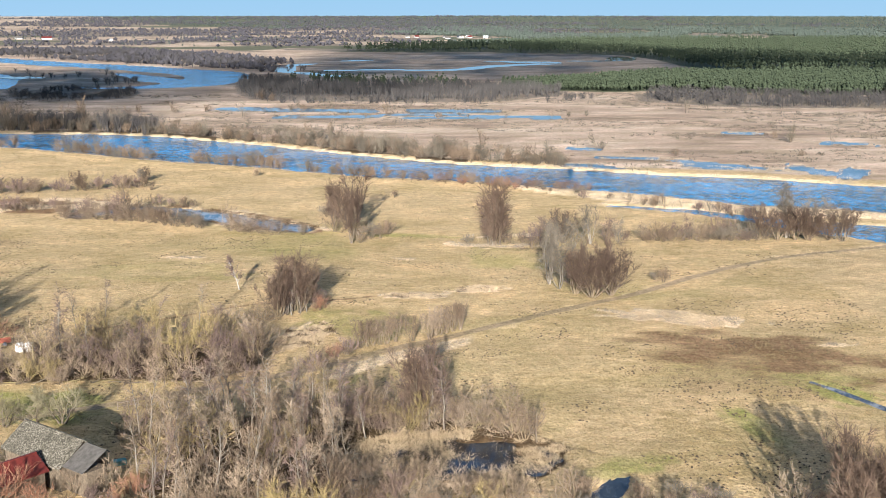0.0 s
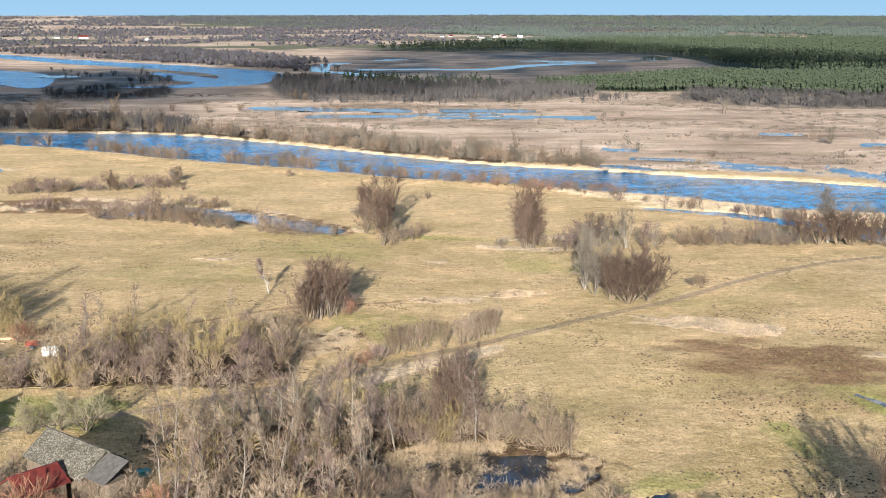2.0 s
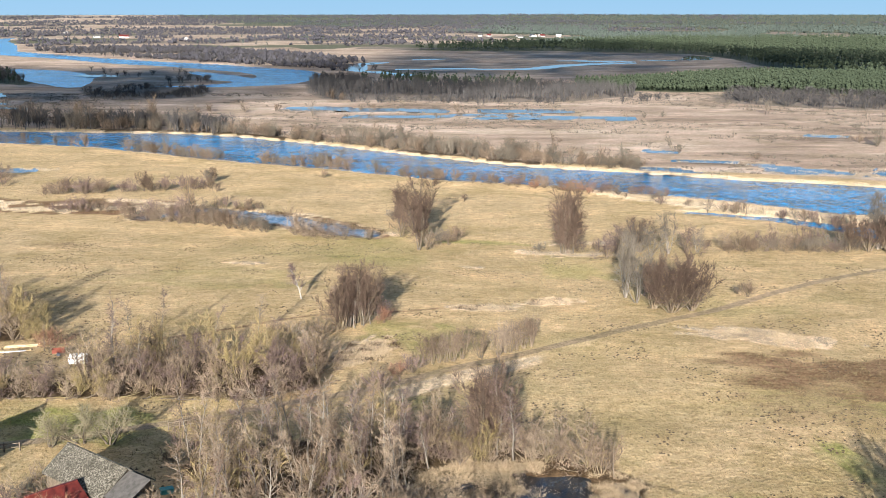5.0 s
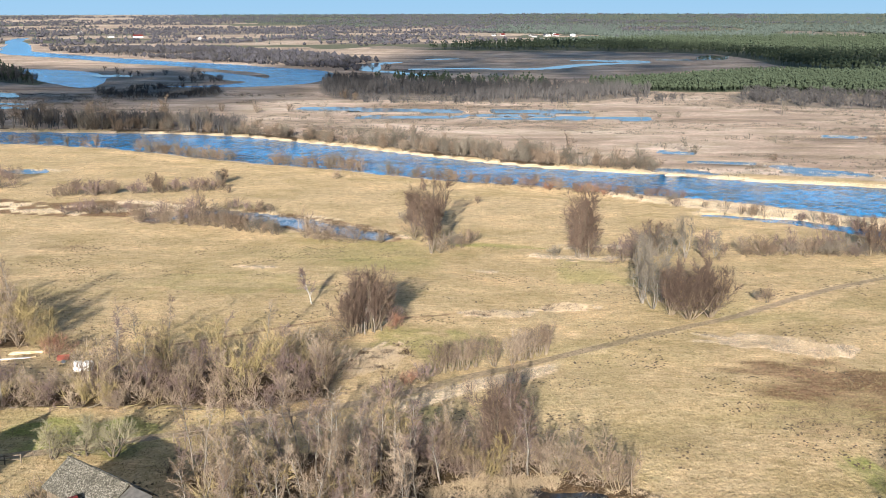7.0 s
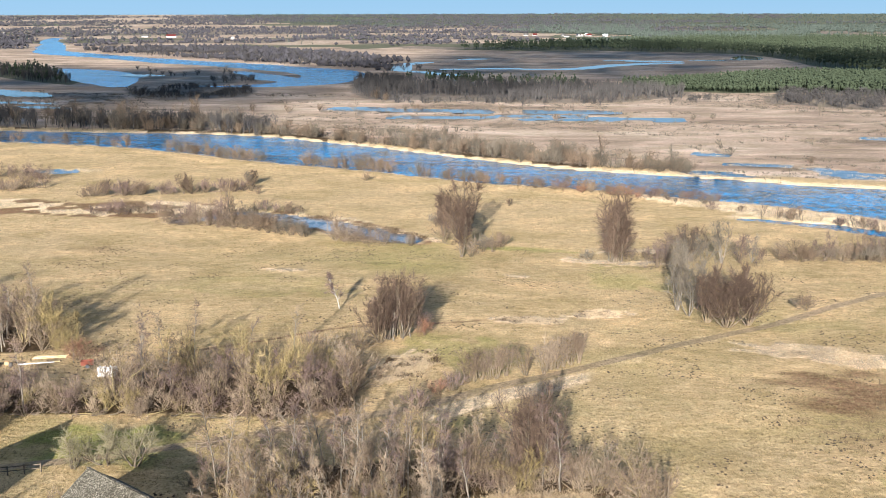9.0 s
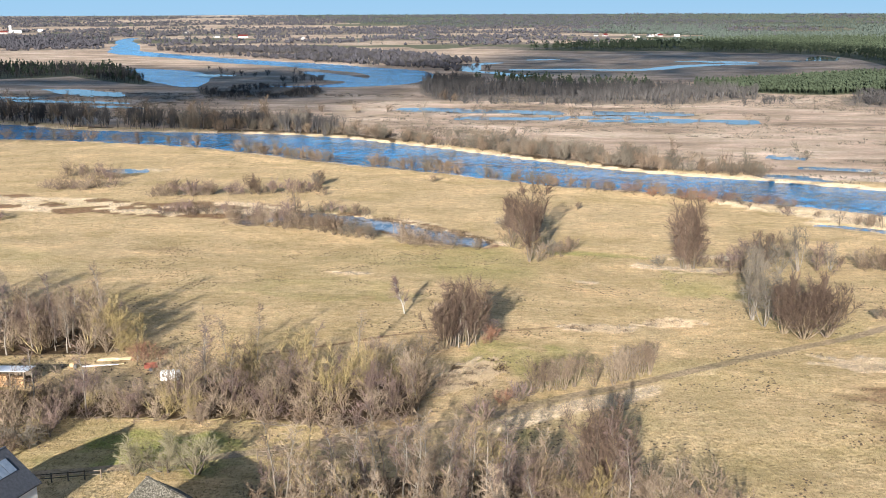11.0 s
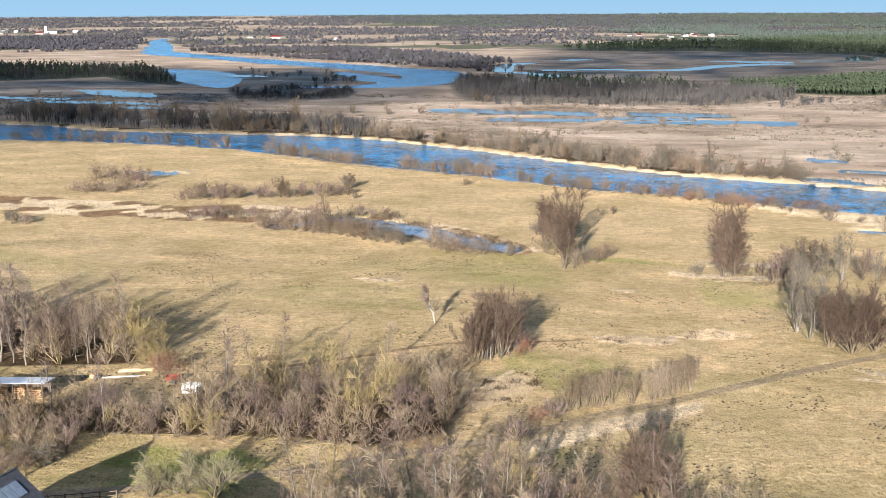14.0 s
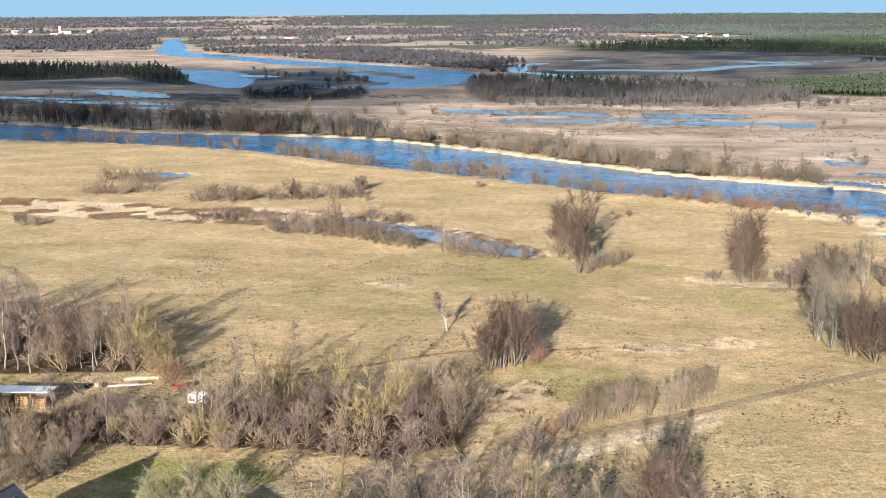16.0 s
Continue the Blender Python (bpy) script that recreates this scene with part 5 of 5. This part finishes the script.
def roof_slope(parent, name, length, half, eave, ridge, sign, material, over=0.35, thick=0.12, label=""):
    k = (ridge - eave) / half
    y1, z1 = half + over, eave - over * k
    return part(name, prism([(0, ridge + thick), (sign * y1, z1 + thick), (sign * y1, z1), (0, ridge)], -length / 2 - over, length / 2 + over), material, parent, label)


def mottled_material(name, a, b, c):
    """Old tiles: moss, bare tile and pale lichen in spots a hand wide, in courses."""
    k = Mat(name, 0.9, 0.1)
    spot = k.noise(5.5, 5, rough=0.7)
    col = k.ramp(spot, [(0.36, a), (0.5, b), (0.6, c)])
    col = k.mix(k.math("MULTIPLY", k.soft(k.noise(0.9, 3), spot, 0.3, 0.45, 0.7), 0.5), col, a)
    k.bump(spot, 0.6, 0.08)
    return k.done(col)


MOSSY = mottled_material("mossy_tiles", (0.022, 0.020, 0.013), (0.085, 0.075, 0.057), (0.225, 0.205, 0.168))
RED_ROOF = plain_material("red_sheet", (0.060, 0.012, 0.010), (0.135, 0.026, 0.019), 1.5, 0.5)
DARK_ROOF = plain_material("dark_roof", (0.03, 0.032, 0.038), (0.06, 0.062, 0.07), 3.0, 0.5)
GREY_SHEET = plain_material("grey_sheet", (0.05, 0.046, 0.04), (0.11, 0.10, 0.09), 2.0, 0.6)
WHITE_SHEET = plain_material("white_sheet", (0.62, 0.63, 0.64), (0.78, 0.79, 0.80), 0.6, 0.4)
PLASTER = plain_material("white_plaster", (0.62, 0.60, 0.56), (0.74, 0.72, 0.68), 1.0)
PLANKS = plain_material("weathered_planks", (0.06, 0.047, 0.033), (0.15, 0.115, 0.08), 4.0)
TIMBER = plain_material("fresh_timber", (0.42, 0.31, 0.17), (0.60, 0.47, 0.28), 3.0)
LOG_END = plain_material("log_ends", (0.30, 0.17, 0.08), (0.52, 0.34, 0.18), 8.0)
BAG = plain_material("white_woven_plastic", (0.66, 0.66, 0.64), (0.80, 0.80, 0.78), 6.0, 0.6)
RUST = plain_material("rust_red", (0.11, 0.03, 0.018), (0.17, 0.05, 0.03), 3.0)
TEAL = plain_material("teal_tarp", (0.04, 0.22, 0.22), (0.08, 0.32, 0.30), 3.0, 0.5)
GLASS_DARK = plain_material("dark_window", (0.03, 0.04, 0.05), (0.05, 0.06, 0.07), 1.0, 0.08)
PANEL = plain_material("solar_blue", (0.10, 0.13, 0.18), (0.16, 0.19, 0.24), 2.0, 0.15)


def gable_house(name, x, y, turn, length, half, eave, ridge, wall, slopes, label, category="building"):
    ob = new(name)
    ob.matrix_world = pose(x, y, ground_z(x, y), rz=turn)
    t = 0.16
    part("wall", prism([(-half, -0.4), (-half, eave), (0, ridge), (half, eave), (half, -0.4)], -length / 2, length / 2), wall, ob)
    for sign, mat in zip((-1, 1), slopes):
        roof_slope(ob, "roof_slope", length, half, eave, ridge + 0.02, sign, mat, thick=t)
    bm = bmesh.new()
    box_bm(bm, -length / 2 - 0.36, length / 2 + 0.36, -0.14, 0.14, ridge + t - 0.02, ridge + t + 0.07)
    part("ridge_cap", bm, slopes[0], ob)
    return tagged(ob, label, category)


def pane(parent, x0, x1, y0, y1, z0, z1, name="window", frame_mat=None):
    bm = bmesh.new()
    box_bm(bm, x0, x1, y0, y1, z0, z1)
    return part(name, bm, frame_mat or GLASS_DARK, parent)


barn = gable_house("barn", -41.6, 102.6, -37, 10.0, 2.9, 3.0, 5.0, PLANKS, (MOSSY, MOSSY), "old plank barn with a mossy grey tiled roof")
bm = bmesh.new()
box_bm(bm, -1.1, 1.1, -2.96, -2.9, 0, 2.3)
part("door", bm, GREY_SHEET, barn, "grey double barn door")
for i in range(9):
    bm = bmesh.new()
    box_bm(bm, 5.2 + 0.4 * i, 5.58 + 0.4 * i, -3.2, 0.4, 0, 0.06)
    ob = part("roof_sheet", bm, GREY_SHEET, barn)
    ob.matrix_local = Matrix.Translation((0, 0, 4.6)) @ Matrix.Rotation(radians(28), 4, "X")
bm = bmesh.new()
box_bm(bm, 5.15, 8.7, -2.2, 0.3, -0.3, 3.0)
part("lean_to", bm, PLANKS, barn, "tarred plank lean-to")
red_house = gable_house("red_roofed_shed", -44.0, 96.6, 51, 4.8, 2.0, 2.6, 3.8, PLANKS, (RED_ROOF, RED_ROOF), "low plank shed under a red sheet roof")
pane(red_house, -1.0, 0.0, -1.96, -1.9, 0.9, 1.8)
white_house = gable_house("white_house", -62.3, 102.6, 82, 9.0, 3.7, 3.6, 6.6, PLASTER, (DARK_ROOF, DARK_ROOF), "white plastered house with a dark roof and solar panels")
for i in range(3):
    bm = bmesh.new()
    box_bm(bm, 0.2 + 1.15 * i, 1.25 + 1.15 * i, -2.9, -1.2, 0, 0.06)
    ob = part("solar_panel", bm, PANEL, white_house)
    ob.matrix_local = Matrix.Translation((0, 0, 6.86)) @ Matrix.Rotation(math.atan2(3.0, 3.7), 4, "X")
pane(white_house, -4.56, -4.5, -0.7, 0.5, 3.6, 4.9)
pane(white_house, -4.56, -4.5, -2.4, -1.2, 1.0, 2.2)
pane(white_house, -4.56, -4.5, 1.2, 2.4, 1.0, 2.2)


def wood_shed():
    ob = new("wood_shed")
    ob.matrix_world = pose(-87.0, 147.6, ground_z(-87, 147.6), rz=8)
    for i in range(6):
        for y in (-1.4, 1.4):
            bm = bmesh.new()
            box_bm(bm, -5.0 + 2 * i - 0.08, -5.0 + 2 * i + 0.08, y - 0.08, y + 0.08, -0.3, 2.5 if y < 0 else 2.2)
            part("post", bm, PLANKS, ob)
    bm = bmesh.new()
    box_bm(bm, -5.1, 5.1, 1.45, 1.52, 0.1, 2.15)
    part("back_wall", bm, PLANKS, ob)
    part("roof", prism([(-1.9, 2.62), (-1.9, 2.70), (1.9, 2.32), (1.9, 2.24)], -5.5, 5.5), WHITE_SHEET, ob, "white corrugated sheet roof")
    for i in range(24):
        bm = bmesh.new()
        r = Matrix.Rotation(radians(-5.6), 4, "X")
        bmesh.ops.create_cube(bm, size=1.0, matrix=Matrix.Translation((-5.3 + 0.46 * i, 0, 2.52)) @ r @ Matrix.Diagonal((0.07, 3.8, 0.04, 1)))
        part("roof_rib", bm, WHITE_SHEET, ob)
    return tagged(ob, "open firewood shed with a white sheet roof", "shed")


def log_stack(x, y, turn, cols, rows, r=0.16, long=0.9):
    ob = new("firewood_stack")
    ob.matrix_world = pose(x, y, ground_z(x, y), rz=turn)
    rng = np.random.default_rng(int(abs(x * 10)))
    for j in range(rows):
        for i in range(cols - (j % 2)):
            bm = bmesh.new()
            k = rng.uniform(0.8, 1.05)
            bmesh.ops.create_cone(bm, cap_ends=True, segments=7, radius1=r * k, radius2=r * 0.95 * k, depth=long * rng.uniform(0.9, 1.1), matrix=Matrix.Translation(((i + 0.5 * (j % 2)) * 2 * r - cols * r, rng.uniform(-0.06, 0.06), r + j * 1.72 * r)) @ Matrix.Rotation(radians(90), 4, "X"))
            part("log", bm, LOG_END, ob)
    return tagged(ob, "stack of split firewood logs with bright cut ends", "firewood", "firewood stacks")


wood_shed()
for i, x in enumerate((-90.6, -88.0, -85.4, -83.2)):
    log_stack(x, 147.3 + 0.14 * (x + 87), 8, 6, 6 - i % 2)


def beam(name, a, b, w, h, material, label, category, group=""):
    """A squared or round timber lying from a to b."""
    za, zb = ground_z(*a[:2]) + (a[2] if len(a) > 2 else 0), ground_z(*b[:2]) + (b[2] if len(b) > 2 else 0)
    p, q = Vector((a[0], a[1], za + h / 2)), Vector((b[0], b[1], zb + h / 2))
    bm = bmesh.new()
    bmesh.ops.create_cube(bm, size=1.0, matrix=Matrix.Diagonal(((q - p).length, w, h, 1)))
    bmesh.ops.bevel(bm, geom=list(bm.edges), offset=0.2 * min(w, h), segments=1, affect="EDGES")
    me = bpy.data.meshes.new(name)
    bm.to_mesh(me)
    bm.free()
    me.materials.append(material)
    ob = new(name, me)
    ob.matrix_world = Matrix.Translation((p + q) / 2) @ (q - p).to_track_quat("X", "Z").to_matrix().to_4x4()
    return tagged(ob, label, category, group)


for k in range(4):
    beam("timber_plank", (-78.3 + 0.1 * k, 161.6 + 0.24 * k, 0.16 * (k % 2)), (-73.8 + 0.1 * k, 163.7 + 0.2 * k, 0.16 * (k % 2)), 0.3, 0.16, TIMBER, "long pale sawn timber lying in the yard", "timber", "sawn timber")
for k in range(3):
    beam("timber_plank", (-79.0 + 0.4 * k, 158.2 + 0.5 * k), (-74.4 + 0.3 * k, 160.6 + 0.3 * k), 0.22, 0.14, TIMBER if k else WHITE_SHEET, "long pale board lying in the yard", "timber", "sawn timber")
for x, y, s in [(-80.4, 157.8, 0.35), (-81.6, 157.0, 0.3), (-79.6, 157.2, 0.25)]:
    beam("wood_block", (x - s, y), (x + s, y + 0.1), 0.55, 0.6, LOG_END if s > 0.3 else GREY_SHEET, "cut wood block standing in the yard", "firewood", "wood blocks")


def bulk_bag(x, y, turn):
    ob = new("bulk_bag")
    ob.matrix_world = pose(x, y, ground_z(x, y), rz=turn)
    bm = bmesh.new()
    bmesh.ops.create_cube(bm, size=1.0, matrix=Matrix.Translation((0, 0, 0.62)) @ Matrix.Diagonal((1.05, 1.05, 1.3, 1)))
    bmesh.ops.subdivide_edges(bm, edges=list(bm.edges), cuts=3, use_grid_fill=True)
    rng = np.random.default_rng(int(abs(x) * 7))
    for v in bm.verts:
        out = 1 + 0.12 * math.sin(math.pi * min(max(v.co.z / 1.25, 0), 1))
        v.co.x *= out + rng.uniform(-0.03, 0.03)
        v.co.y *= out + rng.uniform(-0.03, 0.03)
        v.co.z += rng.uniform(-0.03, 0.03)
    part("sack", bm, BAG, ob)
    for sx in (-0.42, 0.42):
        bm = bmesh.new()
        box_bm(bm, sx - 0.04, sx + 0.04, -0.42, 0.42, 1.24, 1.42)
        part("lifting_loop", bm, BAG, ob, bevel=0.01)
    return tagged(ob, "full white woven bulk bag standing by the thicket", "bag", "bulk bags")


bulk_bag(-64.3, 154.0, 5)
bulk_bag(-62.9, 154.2, -8)

trailer = new("small_trailer")
trailer.matrix_world = pose(-68.4, 158.6, ground_z(-68.4, 158.6), rz=20)
bm = bmesh.new()
box_bm(bm, -0.9, 0.9, -0.6, 0.6, 0.45, 0.55)
part("bed", bm, RUST, trailer)
for x0, x1, y0, y1 in ((-0.9, 0.9, -0.62, -0.56), (-0.9, 0.9, 0.56, 0.62), (-0.94, -0.88, -0.6, 0.6), (0.88, 0.94, -0.6, 0.6)):
    bm = bmesh.new()
    box_bm(bm, x0, x1, y0, y1, 0.56, 1.0)
    part("side_board", bm, RUST, trailer)
for y in (-0.7, 0.7):
    bm = bmesh.new()
    bmesh.ops.create_cone(bm, cap_ends=True, segments=14, radius1=0.3, radius2=0.3, depth=0.16, matrix=Matrix.Translation((0, y, 0.3)) @ Matrix.Rotation(radians(90), 4, "X"))
    part("wheel", bm, DARK_ROOF, trailer)
tagged(trailer, "small rust-red farm trailer at the wood's edge", "trailer")


def rail_fence(x0, y0, x1, y1, n, high, material, label):
    ob = new("rail_fence")
    ob.matrix_world = pose(x0, y0, 0)
    for i in range(n):
        t = i / (n - 1)
        x, y = (x1 - x0) * t, (y1 - y0) * t
        z = ground_z(x0 + x, y0 + y)
        bm = bmesh.new()
        box_bm(bm, x - 0.06, x + 0.06, y - 0.06, y + 0.06, z - 0.3, z + high)
        part("post", bm, material, ob)
        if i:
            px, py = (x1 - x0) * (i - 1) / (n - 1), (y1 - y0) * (i - 1) / (n - 1)
            pz = ground_z(x0 + px, y0 + py)
            for lift in (0.45, 0.88):
                a, b = Vector((px, py, pz + lift * high)), Vector((x, y, z + lift * high))
                bm = bmesh.new()
                m = Matrix.Translation((a + b) / 2) @ (b - a).to_track_quat("X", "Z").to_matrix().to_4x4() @ Matrix.Diagonal(((b - a).length, 0.05, 0.1, 1))
                bmesh.ops.create_cube(bm, size=1.0, matrix=m)
                part("rail", bm, material, ob)
    return tagged(ob, label, "fence")


rail_fence(-64.5, 114.0, -56.5, 117.4, 6, 1.1, PLANKS, "grey rail fence round the garden")
rail_fence(-41.4, 125.8, -37.8, 127.6, 4, 1.1, PLANKS, "short weathered rail fence beside the track")


def small_box(name, x, y, dims, turn, material, label, category, lid=None):
    ob = new(name)
    ob.matrix_world = pose(x, y, ground_z(x, y), rz=turn)
    bm = bmesh.new()
    box_bm(bm, -dims[0] / 2, dims[0] / 2, -dims[1] / 2, dims[1] / 2, -0.05, dims[2])
    part("body", bm, material, ob, bevel=0.04)
    bm = bmesh.new()
    box_bm(bm, -dims[0] / 2 - 0.05, dims[0] / 2 + 0.05, -dims[1] / 2 - 0.05, dims[1] / 2 + 0.05, dims[2] + 0.003, dims[2] + 0.08)
    part("lid", bm, lid or material, ob, bevel=0.02)
    return tagged(ob, label, category)


small_box("white_bin", -21.2, 112.6, (0.55, 0.55, 0.75), 15, BAG, "white plastic bin among the alders", "bin")
small_box("water_tank", -35.4, 105.4, (1.3, 0.8, 0.5), 30, TEAL, "low teal tank behind the barn", "tank")
small_box("white_bin", -39.0, 100.6, (0.5, 0.5, 0.9), 0, BAG, "white plastic bin beside the barn", "bin")


def snag(x, y, tall, thick, material, label, lean=0.05, forks=3):
    rng = np.random.default_rng(int(abs(x * 13) + tall))
    h = Heap()
    pts = limb_line(rng, np.array([0, 0, -0.3]), np.array([lean, 0, 1.0]), tall, 5, 0.05, 0.0)
    tube(h, pts, [thick, 0.85 * thick, 0.7 * thick, 0.55 * thick, 0.4 * thick], 6)
    for _ in range(forks):
        p, d = along(pts, rng.uniform(0.5, 0.95))
        tube(h, limb_line(rng, p, aside(rng, d, 0.6), 0.22 * tall, 2, 0.15, 0.1), [0.4 * thick, 0.25 * thick], 4)
    ob = new("dead_trunk", h.mesh("dead_trunk", material, True))
    ob.matrix_world = pose(x, y, ground_z(x, y))
    return tagged(ob, label, "tree trunk")


snag(12.0, 113.2, 4.6, 0.13, BARK_BROWN, "dark dead trunk standing at the pond's rim", 0.0, 2)
snag(-36.3, 129.0, 3.2, 0.14, BARK_GREY, "broken grey dead trunk beside the track", 0.1, 4)
snag(-95.5, 181.5, 8.5, 0.13, BARK_PALE, "leaning pale dead birch trunk in the wood", -0.18, 3)
fall_rng = np.random.default_rng(51)
for k in range(16):
    x = -72 + 2.6 * k + fall_rng.uniform(-0.6, 0.6)
    y = 136.4 + 0.045 * (x + 72) + fall_rng.uniform(-0.5, 0.6)
    a, l = fall_rng.uniform(-0.35, 0.35), fall_rng.uniform(2.0, 4.0)
    h = Heap()
    pts = limb_line(fall_rng, np.array([0, 0, 0.08]), np.array([math.cos(a), math.sin(a), 0.12]), l, 4, 0.22, 0.0)
    tube(h, pts, [0.10, 0.08, 0.06, 0.04], 5)
    for _ in range(4):
        p, d = along(pts, fall_rng.uniform(0.3, 0.95))
        tube(h, limb_line(fall_rng, p, aside(fall_rng, d, 0.7) + (0, 0, 0.3), 1.2, 2, 0.2, 0.1), [0.05, 0.03], 3)
    ob = new("fallen_branch", h.mesh("fallen_branch", BARK_GREY if k % 4 else BARK_MOSS, True))
    ob.matrix_world = pose(x, y, ground_z(x, y))
    tagged(ob, "bleached fallen willow branch at the thicket's foot", "branch", "fallen branches")


# ---- distant buildings ----
FAR_PLASTER = plain_material("dull_plaster", (0.20, 0.19, 0.18), (0.32, 0.305, 0.285), 1.0)


def far_house(x, y, turn, length, half, eave, ridge, roof, wall=FAR_PLASTER, label="small pale house far off on the plain", name="far_house"):
    ob = new(name)
    ob.matrix_world = pose(x, y, ground_z(x, y), rz=turn)
    part("wall", prism([(-half, -0.5), (-half, eave), (0, ridge), (half, eave), (half, -0.5)], -length / 2, length / 2), wall, ob)
    for sign in (-1, 1):
        roof_slope(ob, "roof_slope", length, half, eave, ridge + 0.02, sign, roof, 0.4, 0.25)
    return tagged(ob, label, "house", "distant houses")


far_house(64, 838, 80, 6, 2.9, 1.6, 5.0, WHITE_SHEET, PLASTER, "small white steep-roofed cottage before the forest", "cottage")
village_rng = np.random.default_rng(61)
for k in range(11):
    x, y = 24 + village_rng.normal() * 46, 2260 + village_rng.uniform(-40, 70)
    far_house(x, y, village_rng.uniform(0, 180), village_rng.uniform(6, 10), 3.0, 2.6, 5, (GREY_SHEET, RED_ROOF, DARK_ROOF, WHITE_SHEET)[k % 4])
for x, y in [(-75, 2330), (-590, 2050), (-1010, 2560), (-1180, 2380)]:
    far_house(x, y, village_rng.uniform(0, 180), 9, 3.5, 3, 6, GREY_SHEET)
for k in range(12):
    x, y = -1520 + village_rng.normal() * 110, 2520 + village_rng.uniform(-90, 120)
    far_house(x, y, village_rng.uniform(-20, 20), village_rng.uniform(8, 20), 4, 3, 6, (GREY_SHEET, WHITE_SHEET, RED_ROOF)[k % 3])
far_house(-745, 2175, 5, 18, 4, 3, 6, RED_ROOF, PLASTER, "long white farm building with a red roof", "farm_building")
far_house(-800, 2185, -5, 14, 4, 3, 6, GREY_SHEET)
church = new("church")
church.matrix_world = pose(-1424, 2530, ground_z(-1424, 2530), rz=25) @ Matrix.Scale(0.5, 4)
part("nave", prism([(-9, -0.5), (-9, 12), (0, 20), (9, 12), (9, -0.5)], -4, 40), PLASTER, church)
part("nave_roof", prism([(-9.6, 11.7), (0, 20.3), (9.6, 11.7), (9.6, 12.3), (0, 20.9), (-9.6, 12.3)], -4.4, 40.4), GREY_SHEET, church)
bm = bmesh.new()
box_bm(bm, -14, -4.02, -5, 5, -0.5, 34)
part("tower", bm, PLASTER, church, "square white church tower")
bm = bmesh.new()
bmesh.ops.create_cone(bm, cap_ends=True, segments=4, radius1=7.2, radius2=0.3, depth=6, matrix=Matrix.Translation((-9, 0, 37)) @ Matrix.Rotation(radians(45), 4, "Z"))
part("spire", bm, GREY_SHEET, church)
tagged(church, "large white church with a square tower far off", "church")
